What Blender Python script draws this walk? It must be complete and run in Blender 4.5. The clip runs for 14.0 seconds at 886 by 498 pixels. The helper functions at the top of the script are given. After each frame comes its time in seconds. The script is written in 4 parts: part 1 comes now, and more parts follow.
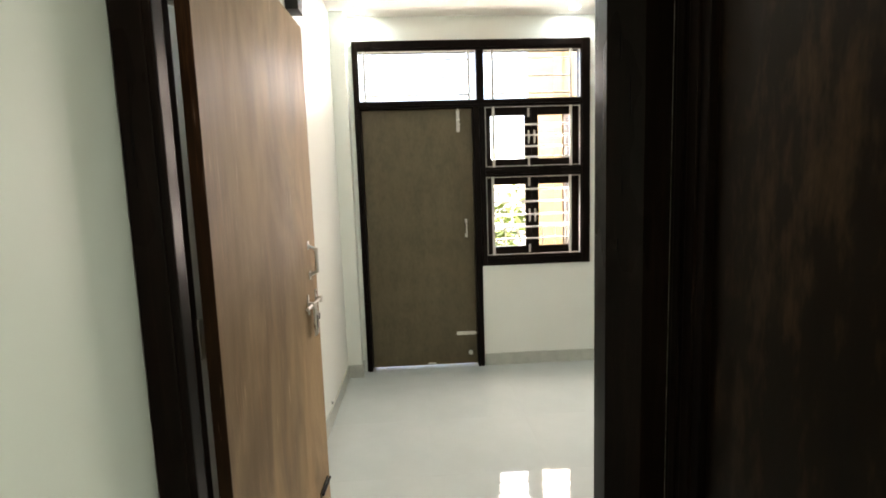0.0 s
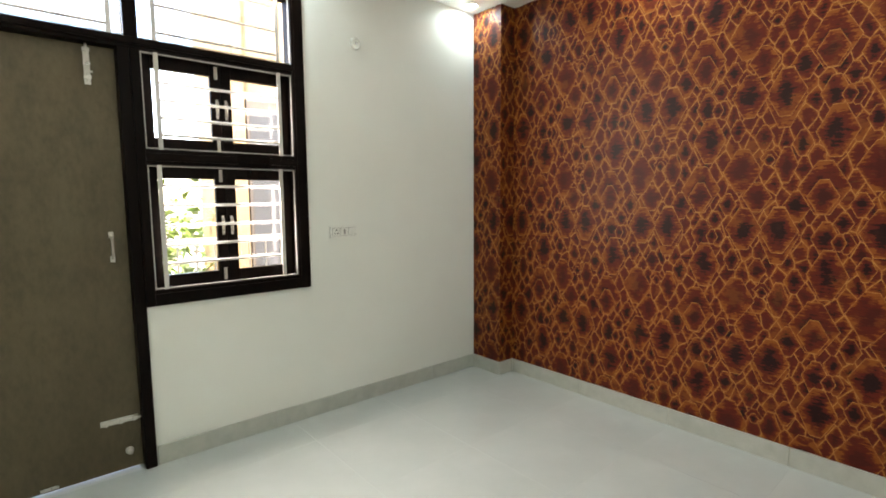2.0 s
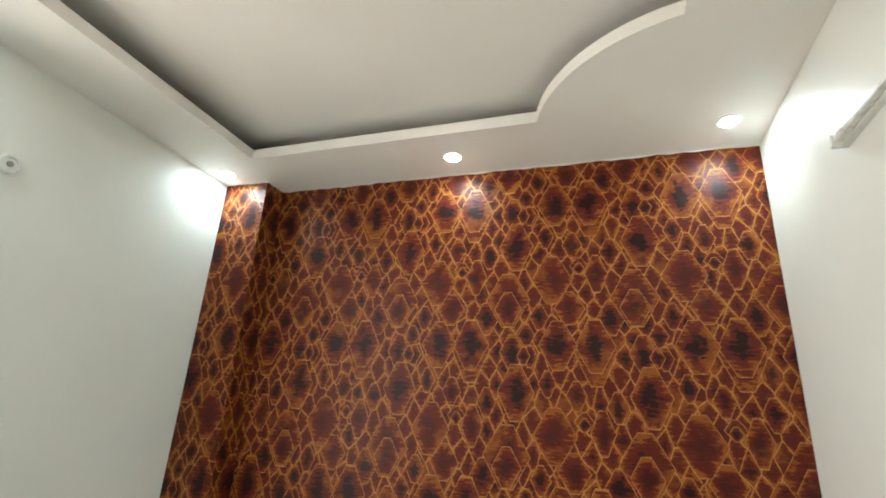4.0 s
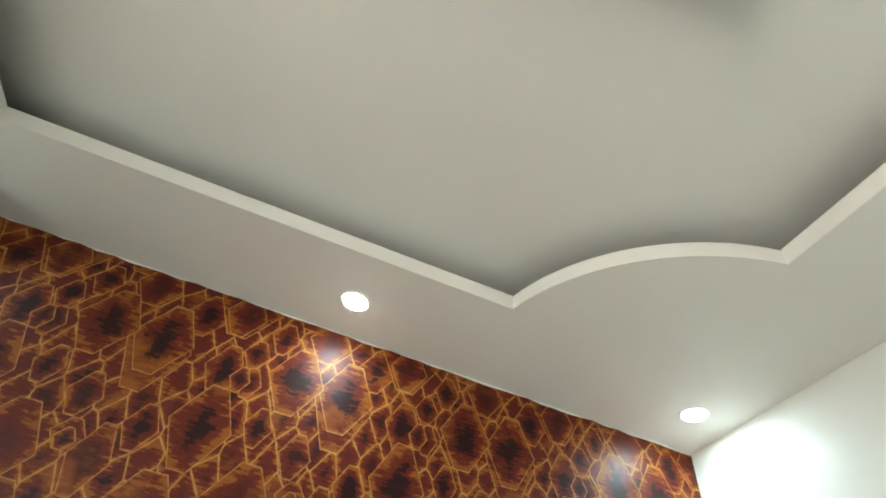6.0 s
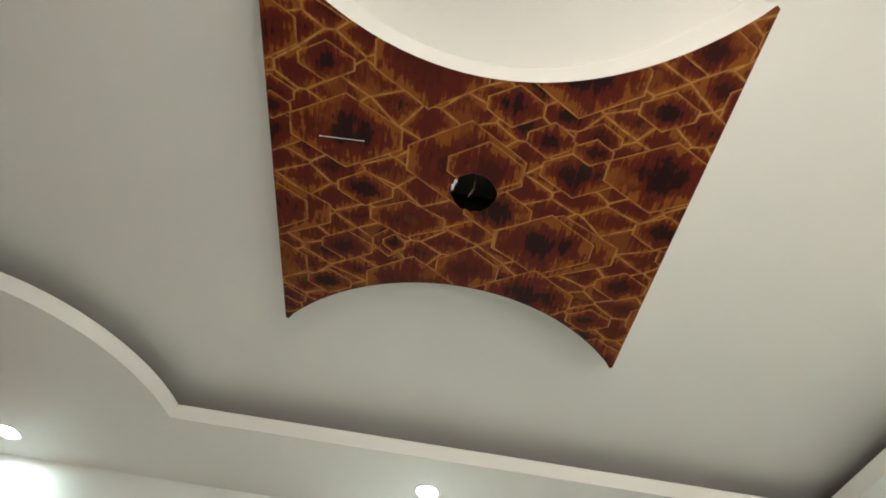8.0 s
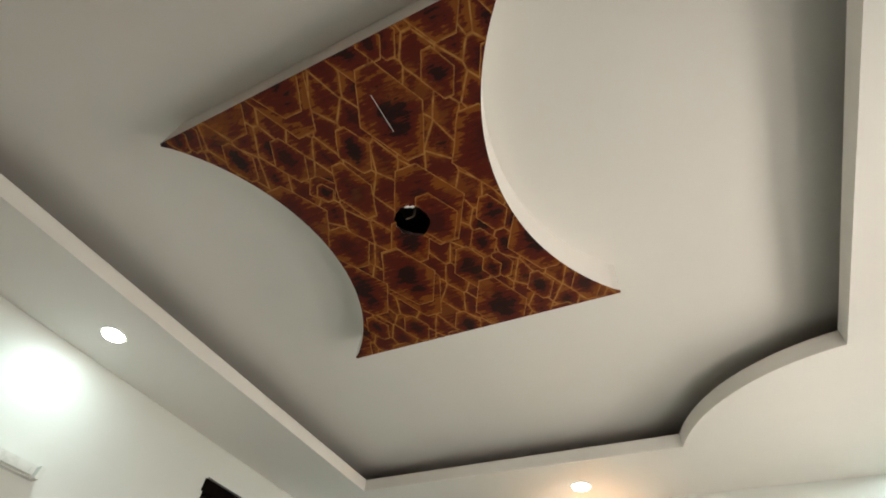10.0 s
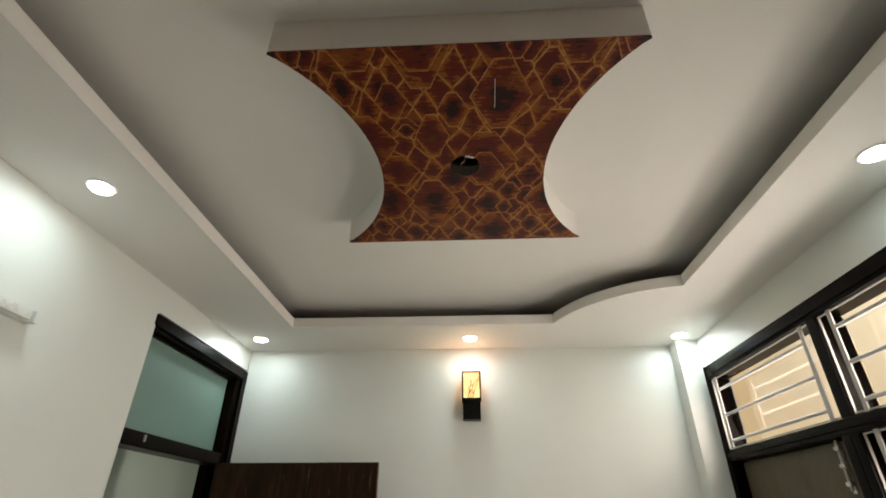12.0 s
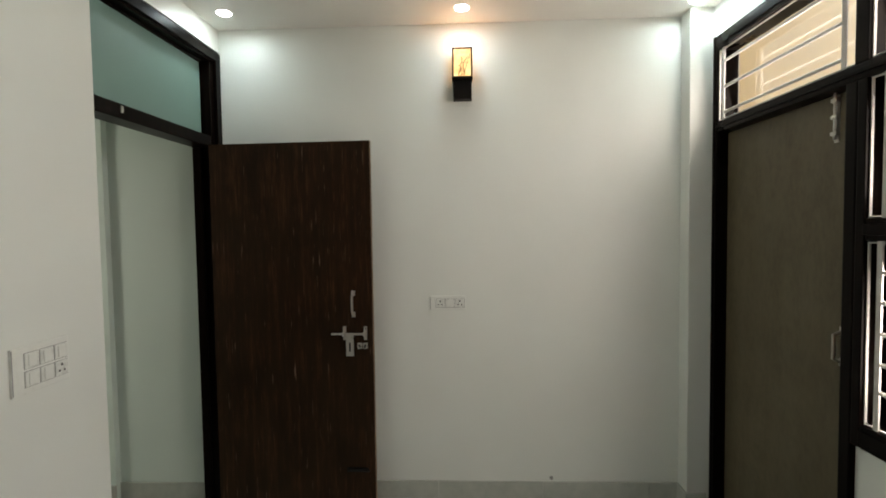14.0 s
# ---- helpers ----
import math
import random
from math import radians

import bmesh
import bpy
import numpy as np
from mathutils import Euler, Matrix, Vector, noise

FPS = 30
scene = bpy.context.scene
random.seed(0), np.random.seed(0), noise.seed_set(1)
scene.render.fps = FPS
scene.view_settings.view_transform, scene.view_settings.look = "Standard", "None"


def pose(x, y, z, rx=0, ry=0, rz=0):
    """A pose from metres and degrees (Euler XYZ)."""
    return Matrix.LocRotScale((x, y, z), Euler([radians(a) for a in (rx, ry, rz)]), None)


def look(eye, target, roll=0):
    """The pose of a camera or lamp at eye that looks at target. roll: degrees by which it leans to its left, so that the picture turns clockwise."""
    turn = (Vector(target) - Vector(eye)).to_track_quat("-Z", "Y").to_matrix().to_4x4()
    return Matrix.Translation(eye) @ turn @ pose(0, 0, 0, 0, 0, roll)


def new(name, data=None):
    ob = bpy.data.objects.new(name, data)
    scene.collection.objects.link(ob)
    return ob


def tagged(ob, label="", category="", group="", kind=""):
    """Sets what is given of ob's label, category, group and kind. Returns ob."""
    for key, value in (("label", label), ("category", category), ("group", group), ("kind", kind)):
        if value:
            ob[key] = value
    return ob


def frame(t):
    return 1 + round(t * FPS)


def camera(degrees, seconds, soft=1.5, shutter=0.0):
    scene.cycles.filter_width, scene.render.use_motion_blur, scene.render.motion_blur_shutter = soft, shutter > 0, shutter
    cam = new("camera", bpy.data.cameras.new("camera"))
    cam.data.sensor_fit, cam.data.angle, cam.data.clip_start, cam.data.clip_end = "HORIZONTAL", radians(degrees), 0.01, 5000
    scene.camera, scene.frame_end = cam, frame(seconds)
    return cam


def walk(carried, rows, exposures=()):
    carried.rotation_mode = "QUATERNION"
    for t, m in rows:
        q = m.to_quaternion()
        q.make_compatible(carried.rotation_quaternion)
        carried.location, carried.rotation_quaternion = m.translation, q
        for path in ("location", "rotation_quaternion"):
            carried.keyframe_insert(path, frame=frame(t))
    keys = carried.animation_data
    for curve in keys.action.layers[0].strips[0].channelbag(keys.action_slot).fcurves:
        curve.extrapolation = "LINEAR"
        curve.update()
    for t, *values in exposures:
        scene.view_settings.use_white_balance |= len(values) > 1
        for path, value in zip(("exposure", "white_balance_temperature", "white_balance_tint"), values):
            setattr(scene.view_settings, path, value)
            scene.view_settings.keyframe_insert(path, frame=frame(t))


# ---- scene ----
cam = camera(84.6, 14.0, 1.8)

PATH = [
    (0, (0.575, -1.076, 1.399), (0.677, 0.909, 1.168), -1.9),
    (0.5, (0.581, -0.799, 1.37), (0.884, 1.152, 1.054), -2.4),
    (1, (0.545, -0.503, 1.364), (1.149, 1.368, 0.997), -2.2),
    (1.5, (0.587, -0.243, 1.301), (1.535, 1.491, 0.992), -1.5),
    (2, (0.661, -0.021, 1.33), (1.953, 1.491, 1.126), -0.4),
    (2.5, (0.743, 0.187, 1.376), (2.32, 1.416, 1.343), 0.0),
    (3, (0.844, 0.365, 1.413), (2.59, 1.322, 1.593), 0.2),
    (3.2, (0.911, 0.423, 1.427), (2.691, 1.29, 1.707), 0.3),
    (5.5, (2.02, 1.189, 1.702), (3.502, 1.302, 3.04), 10.3),
    (6, (2.104, 1.344, 1.731), (3.407, 1.078, 3.224), 12.2),
    (6.5, (2.028, 1.498, 1.754), (3.093, 0.889, 3.333), 12.7),
    (7, (1.916, 1.633, 1.757), (2.662, 0.728, 3.377), 11.4),
    (7.5, (1.823, 1.793, 1.777), (2.201, 0.71, 3.416), 10.1),
    (8, (1.783, 1.872, 1.777), (1.803, 0.737, 3.423), 9.6),
    (8.5, (1.848, 1.901, 1.782), (1.535, 0.783, 3.411), 9.2),
    (9, (1.961, 1.946, 1.761), (1.347, 0.921, 3.365), 8.7),
    (9.2, (2.01, 1.965, 1.748), (1.281, 0.994, 3.337), 8.4),
    (11.3, (2.956, 1.466, 1.715), (1.42, 1.267, 2.979), 2.5),
    (11.5, (2.975, 1.414, 1.743), (1.38, 1.253, 2.938), 1.7),
    (12, (2.936, 1.379, 1.763), (1.194, 1.279, 2.742), 0.3),
    (12.5, (2.875, 1.364, 1.739), (1.015, 1.297, 2.469), -0.3),
    (13, (2.815, 1.37, 1.692), (0.87, 1.312, 2.152), -0.4),
    (13.5, (2.775, 1.378, 1.613), (0.787, 1.309, 1.817), -0.5),
    (14, (2.767, 1.376, 1.568), (0.77, 1.294, 1.479), -0.8),
]
walk(cam, [(t, look(eye, target, roll)) for t, eye, target, roll in PATH], [(0, 3.67, 8000, 21), (1, 3.80, 7650, 16), (2, 3.70, 7650, 19), (3.2, 3.71, 7550, 19), (5.5, 3.59, 7150, 12), (7.5, 3.17, 7250, 13), (9, 2.80, 7350, 14), (11.5, 2.53, 7750, 19), (12.5, 2.37, 7750, 17), (14, 2.48, 7650, 18)])

# ---- world, sun, lamps ----
world = bpy.data.worlds.new("world")
scene.world = world
world.use_nodes = True
wn = world.node_tree
sky = wn.nodes.new("ShaderNodeTexSky")
sky.sky_type = "NISHITA"
sky.sun_disc = False
sky.sun_elevation = radians(64.5)
sky.sun_rotation = radians(215.5)
wn.links.new(sky.outputs[0], wn.nodes["Background"].inputs[0])
wn.nodes["Background"].inputs[1].default_value = 0.15
sky.dust_density, sky.ozone_density = 0.9, 1.0

sun_data = bpy.data.lights.new("sun", "SUN")
sun_data.energy, sun_data.angle, sun_data.color = 2.5, radians(0.5), (1.0, 0.95, 0.86)
sun = new("sun", sun_data)
sun.matrix_world = look((0, 0, 0), (0.25, 0.35, -0.9))

LED_POWER = 0.24
SCONCE_POWER = 0.14
HALL_POWER = 3.3
WINDOW_POWER = 4.7

# ---- plan of the room, metres ----
E, N, C, SLAB = 3.455, 2.71, 2.701, 2.832
TOP = 2.95            # top of the walls
TW = 0.115            # wall thickness
DOOR_W = (0.02, 0.985)  # doorway in the south wall
HALL_S, HALL_E = -3.2, 1.06
FX0, FX1 = 0.138, 1.935  # balcony frame, outer sides
FTOP, WBOT = 2.525, 0.813


# ---- node helpers ----
class Nodes:
    def __init__(self, name):
        self.mat = bpy.data.materials.new(name)
        self.mat.use_nodes = True
        self.t = self.mat.node_tree
        self.bsdf = self.t.nodes["Principled BSDF"]

    def node(self, kind, **values):
        n = self.t.nodes.new(kind)
        for k, v in values.items():
            if k == "operation":
                n.operation = v
            elif k == "blend":
                n.blend_type = v
        return n

    def link(self, a, b):
        self.t.links.new(a, b)

    def put(self, socket, v):
        if isinstance(v, bpy.types.NodeSocket):
            self.link(v, socket)
        else:
            socket.default_value = v

    def math(self, op, a, b=0.0, c=0.0):
        n = self.node("ShaderNodeMath", operation=op)
        for i, v in enumerate((a, b, c)):
            self.put(n.inputs[i], v)
        return n.outputs[0]

    def mix(self, f, a, b):
        n = self.node("ShaderNodeMixRGB")
        for i, v in enumerate((f, a, b)):
            self.put(n.inputs[i], v if isinstance(v, (float, int, bpy.types.NodeSocket)) else (*v, 1.0))
        return n.outputs[0]

    def coords(self, scale=(1, 1, 1), which="Object"):
        tc = self.node("ShaderNodeTexCoord")
        m = self.node("ShaderNodeMapping")
        m.inputs["Scale"].default_value = scale
        self.link(tc.outputs[which], m.inputs[0])
        return m.outputs[0]

    def noise(self, vec, scale, detail=4.0, rough=0.55):
        n = self.node("ShaderNodeTexNoise")
        self.link(vec, n.inputs["Vector"])
        n.inputs["Scale"].default_value = scale
        n.inputs["Detail"].default_value = detail
        n.inputs["Roughness"].default_value = rough
        return n.outputs[0]

    def ramp(self, fac, *stops):
        n = self.node("ShaderNodeValToRGB")
        self.link(fac, n.inputs[0])
        el = n.color_ramp.elements
        while len(el) < len(stops):
            el.new(0.5)
        for e, (p, c) in zip(el, stops):
            e.position = p
            e.color = (*c, 1.0) if not isinstance(c, float) else (c, c, c, 1.0)
        return n.outputs[0]

    def bump(self, height, strength=0.2, distance=0.005):
        n = self.node("ShaderNodeBump")
        self.link(height, n.inputs["Height"])
        n.inputs["Strength"].default_value = strength
        n.inputs["Distance"].default_value = distance
        self.link(n.outputs[0], self.bsdf.inputs["Normal"])

    def base(self, v):
        self.put(self.bsdf.inputs["Base Color"], v if isinstance(v, bpy.types.NodeSocket) else (*v, 1.0))

    def set(self, **values):
        for k, v in values.items():
            self.put(self.bsdf.inputs[k.replace("_", " ").replace("IOR Level", "IOR Level")], v)


def paint(name, colour, rough=0.55, var=0.05, bump=0.12):
    m = Nodes(name)
    co = m.coords()
    big, fine = m.noise(co, 1.6, 3), m.noise(co, 90, 3)
    dark = tuple(c * (1 - var) for c in colour)
    m.base(m.mix(m.ramp(big, (0.35, 0.0), (0.65, 1.0)), dark, colour))
    m.set(Roughness=m.ramp(fine, (0.3, rough - 0.06), (0.7, rough + 0.06)))
    m.bump(m.math("ADD", fine, m.math("MULTIPLY", m.noise(co, 9, 2), 1.5)), bump, 0.002)
    return m.mat


def plain(name, colour, rough=0.5, metal=0.0, spec=0.5):
    m = Nodes(name)
    co = m.coords()
    n = m.noise(co, 35, 4)
    m.base(m.mix(n, tuple(c * 0.82 for c in colour), colour))
    m.set(Roughness=m.ramp(n, (0.3, max(0.03, rough - 0.08)), (0.7, rough + 0.08)), Metallic=metal)
    m.bsdf.inputs["Specular IOR Level"].default_value = spec
    return m.mat


def wood(name, dark, mid, light, rough, grain=(1, 1, 0.05), spec=0.4, scale=30.0, light_at=0.75, ripple=0.25, flecks=0.0):
    """Laminate or stained timber with streaks along the local z axis."""
    m = Nodes(name)
    co = m.coords(grain)
    streak, fine = m.noise(co, scale, 6, 0.65), m.noise(co, scale * 5, 3, 0.6)
    blotch = m.noise(m.coords((1, 1, 0.35)), 2.6, 4)
    fleck = m.noise(m.coords((1, 1, 0.07)), 85, 3, 0.5)
    patch = m.noise(m.coords((1, 1, 0.4)), 9.0, 4)
    f = m.math("ADD", m.math("MULTIPLY", streak, 0.6), m.math("MULTIPLY", fine, 0.4))
    grainy = m.ramp(f, (0.36, dark), (0.52, mid), (light_at, light))
    col = m.mix(m.ramp(blotch, (0.35, 0.0), (0.7, 0.45)), grainy, dark)
    if flecks:
        col = m.mix(m.ramp(patch, (0.42, 0.0), (0.66, 0.75)), col, dark)
        col = m.mix(m.math("MULTIPLY", m.ramp(fleck, (0.64, 0.0), (0.74, flecks)), m.ramp(patch, (0.40, 0.15), (0.56, 1.0))), col, (0.30, 0.20, 0.15))
    m.base(col)
    m.set(Roughness=m.ramp(blotch, (0.3, rough - 0.05), (0.7, rough + 0.1)))
    m.bsdf.inputs["Specular IOR Level"].default_value = spec
    wave = m.noise(m.coords((1, 1, 0.3)), 7.0, 2)
    m.bump(m.math('ADD', m.math('MULTIPLY', f, 0.12), wave), ripple, 0.004)
    return m.mat


def dust(mat, least, most):
    """Uneven film of dust, wiped in upright smears, on a laminate."""
    t = mat.node_tree
    tc, mp, n, r = (t.nodes.new(k) for k in ("ShaderNodeTexCoord", "ShaderNodeMapping", "ShaderNodeTexNoise", "ShaderNodeMapRange"))
    mp.inputs["Scale"].default_value = (1, 1, 0.32)
    n.inputs["Scale"].default_value, n.inputs["Detail"].default_value, n.inputs["Distortion"].default_value = 5.5, 5.0, 1.2
    r.inputs["From Min"].default_value, r.inputs["From Max"].default_value = 0.34, 0.66
    r.inputs["To Min"].default_value, r.inputs["To Max"].default_value = least, most
    t.links.new(tc.outputs["Object"], mp.inputs[0])
    t.links.new(mp.outputs[0], n.inputs["Vector"])
    t.links.new(n.outputs[0], r.inputs[0])
    t.links.new(r.outputs[0], t.nodes["Principled BSDF"].inputs["Sheen Weight"])


def glow(name, colour, strength):
    m = Nodes(name)
    m.base((0.8, 0.8, 0.8))
    m.bsdf.inputs["Emission Color"].default_value = (*colour, 1)
    m.bsdf.inputs["Emission Strength"].default_value = strength
    return m.mat


# printed hexagons of one repeat of the wallpaper: u, v, half width, half height, tone
HEXES = (
    (0.304, 0.245, 0.093, 0.133, 0.45), (0.190, 0.395, 0.083, 0.095, 0.9), (0.765, 0.955, 0.080, 0.088, 0.8), (0.871, 0.830, 0.073, 0.076, 0.9),
    (0.207, 0.945, 0.112, 0.114, 0.95), (0.656, 0.212, 0.168, 0.169, 0.35), (0.522, 0.012, 0.125, 0.114, 0.4), (0.988, 0.718, 0.105, 0.122, 0.75),
    (0.842, 0.693, 0.066, 0.074, 0.5), (0.894, 0.696, 0.056, 0.063, 0.6), (0.487, 0.455, 0.083, 0.094, 0.55), (0.706, 0.522, 0.073, 0.086, 0.95),
    (0.437, 0.303, 0.078, 0.060, 0.3), (0.437, 0.285, 0.050, 0.042, 0.85), (0.024, 0.075, 0.187, 0.190, 0.5), (0.024, 0.012, 0.117, 0.122, 0.45),
    (0.336, 0.728, 0.164, 0.215, 0.25), (0.336, 0.765, 0.158, 0.170, 1.0), (0.620, 0.768, 0.156, 0.163, 0.85), (0.956, 0.462, 0.151, 0.180, 0.8),
)


def hex_group():
    """Distance inside one long hexagon that repeats with the paper, in repeats."""
    g = bpy.data.node_groups.new("hexagon", "ShaderNodeTree")
    for n in ("u", "v", "cu", "cv", "hw", "hh", "tone", "edge", "cell", "mark"):
        g.interface.new_socket(n, in_out="INPUT", socket_type="NodeSocketFloat")
    for n in ("edge", "cell", "mark"):
        g.interface.new_socket(n, in_out="OUTPUT", socket_type="NodeSocketFloat")
    gi, go = g.nodes.new("NodeGroupInput"), g.nodes.new("NodeGroupOutput")

    def mth(op, a, b=0.0, c=0.0):
        n = g.nodes.new("ShaderNodeMath")
        n.operation = op
        for i, v in enumerate((a, b, c)):
            if isinstance(v, bpy.types.NodeSocket):
                g.links.new(v, n.inputs[i])
            else:
                n.inputs[i].default_value = v
        return n.outputs[0]

    i = gi.outputs
    dx = mth("DIVIDE", mth("ABSOLUTE", mth("SUBTRACT", mth("FRACT", mth("ADD", mth("SUBTRACT", i["u"], i["cu"]), 0.5)), 0.5)), i["hw"])
    dy = mth("DIVIDE", mth("ABSOLUTE", mth("SUBTRACT", mth("FRACT", mth("ADD", mth("SUBTRACT", i["v"], i["cv"]), 0.5)), 0.5)), i["hh"])
    d = mth("MAXIMUM", mth("MULTIPLY_ADD", dy, 0.72, dx), dy)
    inside = mth("LESS_THAN", d, 1.0)
    depth = mth("MULTIPLY", mth("SUBTRACT", 1.0, d), i["hw"])

    def pick(old, fresh):
        return mth("MULTIPLY_ADD", inside, mth("SUBTRACT", fresh, old), old)

    g.links.new(pick(i["edge"], depth), go.inputs["edge"])
    g.links.new(pick(i["cell"], mth("SUBTRACT", 1.0, d)), go.inputs["cell"])
    g.links.new(pick(i["mark"], i["tone"]), go.inputs["mark"])
    return g


HEX_GROUP = hex_group()


def wallpaper(name, u_axis, v_axis, rough=0.40, turn=1.0, shift=(0.0, 0.0)):
    """Printed paper: overlapping long hexagons in brushed ochre, red and black with gold outlines."""
    m = Nodes(name)
    tc = m.node("ShaderNodeTexCoord")
    sep = m.node("ShaderNodeSeparateXYZ")
    m.link(tc.outputs["Object"], sep.inputs[0])
    pu, pv = m.math("MULTIPLY", sep.outputs[u_axis], turn), sep.outputs[v_axis]
    flat = m.node("ShaderNodeCombineXYZ")
    m.link(pu, flat.inputs[0])
    m.link(pv, flat.inputs[1])
    wob = m.noise(flat.outputs[0], 16, 2)
    off = m.math("MULTIPLY", m.math("SUBTRACT", wob, 0.5), 0.007)
    u = m.math("ADD", m.math("MULTIPLY_ADD", pu, 1 / 0.54, shift[0]), off)
    v = m.math("ADD", m.math("MULTIPLY_ADD", pv, 1 / 0.66, shift[1]), off)
    # net of small uneven diamonds with clipped corners between the hexagons
    a = m.math("MULTIPLY_ADD", u, 7.0, m.math("MULTIPLY", v, 5.0))
    b = m.math("MULTIPLY_ADD", u, 7.0, m.math("MULTIPLY", v, -5.0))
    comb = m.node("ShaderNodeCombineXYZ")
    m.link(a, comb.inputs[0])
    m.link(b, comb.inputs[1])
    cells = []
    for feature in ("DISTANCE_TO_EDGE", "F1"):
        vor = m.node("ShaderNodeTexVoronoi")
        vor.voronoi_dimensions, vor.feature = "2D", feature
        vor.inputs["Scale"].default_value = 1.0
        vor.inputs["Randomness"].default_value = 0.42
        m.link(comb.outputs[0], vor.inputs["Vector"])
        cells.append(vor)
    close = cells[0].outputs["Distance"]
    edge = m.math("MULTIPLY", close, 0.16)
    cell = m.math("MULTIPLY", close, 1.5)
    tint = m.node("ShaderNodeSeparateXYZ")
    m.link(cells[1].outputs["Color"], tint.inputs[0])
    mark = m.math("MULTIPLY", tint.outputs[0], 0.75)
    for cu, cv, hw, hh, tone in HEXES:
        g = m.node("ShaderNodeGroup")
        g.node_tree = HEX_GROUP
        for key, val in zip(("u", "v", "cu", "cv", "hw", "hh", "tone", "edge", "cell", "mark"), (u, v, cu, cv, hw, hh, tone, edge, cell, mark)):
            m.put(g.inputs[key], val)
        edge, cell, mark = g.outputs["edge"], g.outputs["cell"], g.outputs["mark"]
    # brushed ink: ragged streaks along u, in two lengths
    stretch = m.node("ShaderNodeCombineXYZ")
    m.link(m.math("MULTIPLY", pu, 20.0), stretch.inputs[0])
    m.link(m.math("MULTIPLY", pv, 95.0), stretch.inputs[1])
    brush = m.noise(stretch.outputs[0], 1.0, 4, 0.62)
    cloud = m.noise(flat.outputs[0], 19, 3)
    drift = m.noise(flat.outputs[0], 8, 2)
    ink = m.math("ADD", cell, m.math("MULTIPLY", m.math("SUBTRACT", brush, 0.5), 1.5))
    ink = m.math("ADD", ink, m.math("MULTIPLY", m.math("SUBTRACT", cloud, 0.5), 1.3))
    gold, ochre, rust, red, black = (0.47, 0.235, 0.062), (0.225, 0.066, 0.011), (0.128, 0.021, 0.006), (0.100, 0.012, 0.006), (0.012, 0.0042, 0.004)
    body = m.ramp(ink, (0.0, ochre), (0.07, ochre), (0.16, rust), (0.28, red), (0.9, (0.078, 0.010, 0.007)))
    core = m.math("MULTIPLY", m.ramp(ink, (0.52, 0.0), (0.62, 1.0)), m.ramp(mark, (0.25, 0.0), (0.65, 0.9)))
    body = m.mix(m.ramp(m.math("ADD", drift, m.math("MULTIPLY", m.math("SUBTRACT", brush, 0.5), 0.5)), (0.58, 0.0), (0.66, 0.6)), body, ochre)
    body = m.mix(core, body, black)
    halo = m.ramp(edge, (0.004, 1.0), (0.013, 0.0))
    body = m.mix(m.math("MULTIPLY", halo, 0.18), body, (0.21, 0.065, 0.012))
    line = m.ramp(edge, (0.0032, 1.0), (0.0048, 0.0))
    worn = m.ramp(m.noise(flat.outputs[0], 45, 3), (0.36, 0.35), (0.6, 1.0))
    col = m.mix(m.math("MULTIPLY", line, worn), body, gold)
    m.base(col)
    m.set(Roughness=m.math("ADD", m.math("MULTIPLY", m.noise(flat.outputs[0], 60, 3), 0.16), rough - 0.08))
    m.bsdf.inputs["Specular IOR Level"].default_value = 0.19
    fine = m.noise(m.coords((1, 1, 1)), 420, 2)
    emboss = m.math("MULTIPLY", m.noise(flat.outputs[0], 30, 2), 1.4)
    m.bump(m.math("ADD", m.math("MULTIPLY_ADD", line, 1.0, emboss), m.math("MULTIPLY", fine, 0.4)), 0.45, 0.0012)
    return m.mat


M_WALL = paint("white wall paint", (0.745, 0.77, 0.72), 0.42, 0.04)
M_HALL = paint("hall wall paint", (0.665, 0.755, 0.695), 0.5, 0.05)
M_CEIL = paint("ceiling paint", (0.82, 0.80, 0.75), 0.6, 0.035, 0.08)
M_CONCRETE = paint("raw concrete", (0.28, 0.27, 0.25), 0.85, 0.25, 0.5)
# dark brown that stands in for the shade inside the ceiling cove
M_COVE_SHADE = paint("cove shade brown", (0.10, 0.085, 0.065), 0.9, 0.2, 0.4)
M_PAPER_E = wallpaper("wallpaper on the wall", 1, 2)
M_PAPER_N = wallpaper("wallpaper on the pilaster side", 0, 2)
M_PAPER_C = wallpaper("wallpaper on the ceiling panel", 1, 0, 0.42, -1.0, (0.687, 0.389))
M_FRAME = wood("black-brown frame timber", (0.002, 0.0012, 0.0009), (0.005, 0.0026, 0.0018), (0.014, 0.0068, 0.0048), 0.30, spec=0.06)
M_LEAF = wood("dark walnut laminate", (0.004, 0.0016, 0.001), (0.016, 0.0052, 0.0024), (0.085, 0.034, 0.016), 0.52, (1, 1, 0.05), 0.20, 40.0, 0.68, 0.6, 0.55)
for key, val in (("Specular Tint", (1.0, 0.70, 0.45, 1)), ("Sheen Roughness", 0.40), ("Sheen Tint", (0.86, 0.58, 0.34, 1))):
    M_LEAF.node_tree.nodes["Principled BSDF"].inputs[key].default_value = val  # film of dust
dust(M_LEAF, 0.50, 1.0)
# hall leaf: laminate coloured near-black, the hall's shade put into its base
M_LEAF_SHADED = wood("laminate darkened for hall shade", (0.0012, 0.0006, 0.0004), (0.0045, 0.002, 0.001), (0.045, 0.024, 0.013), 0.42, (1, 1, 0.3), 0.14, 7.0, 0.66, 0.5)
M_LEAF_SHADED.node_tree.nodes["Principled BSDF"].inputs["Specular Tint"].default_value = (1.0, 0.8, 0.6, 1)
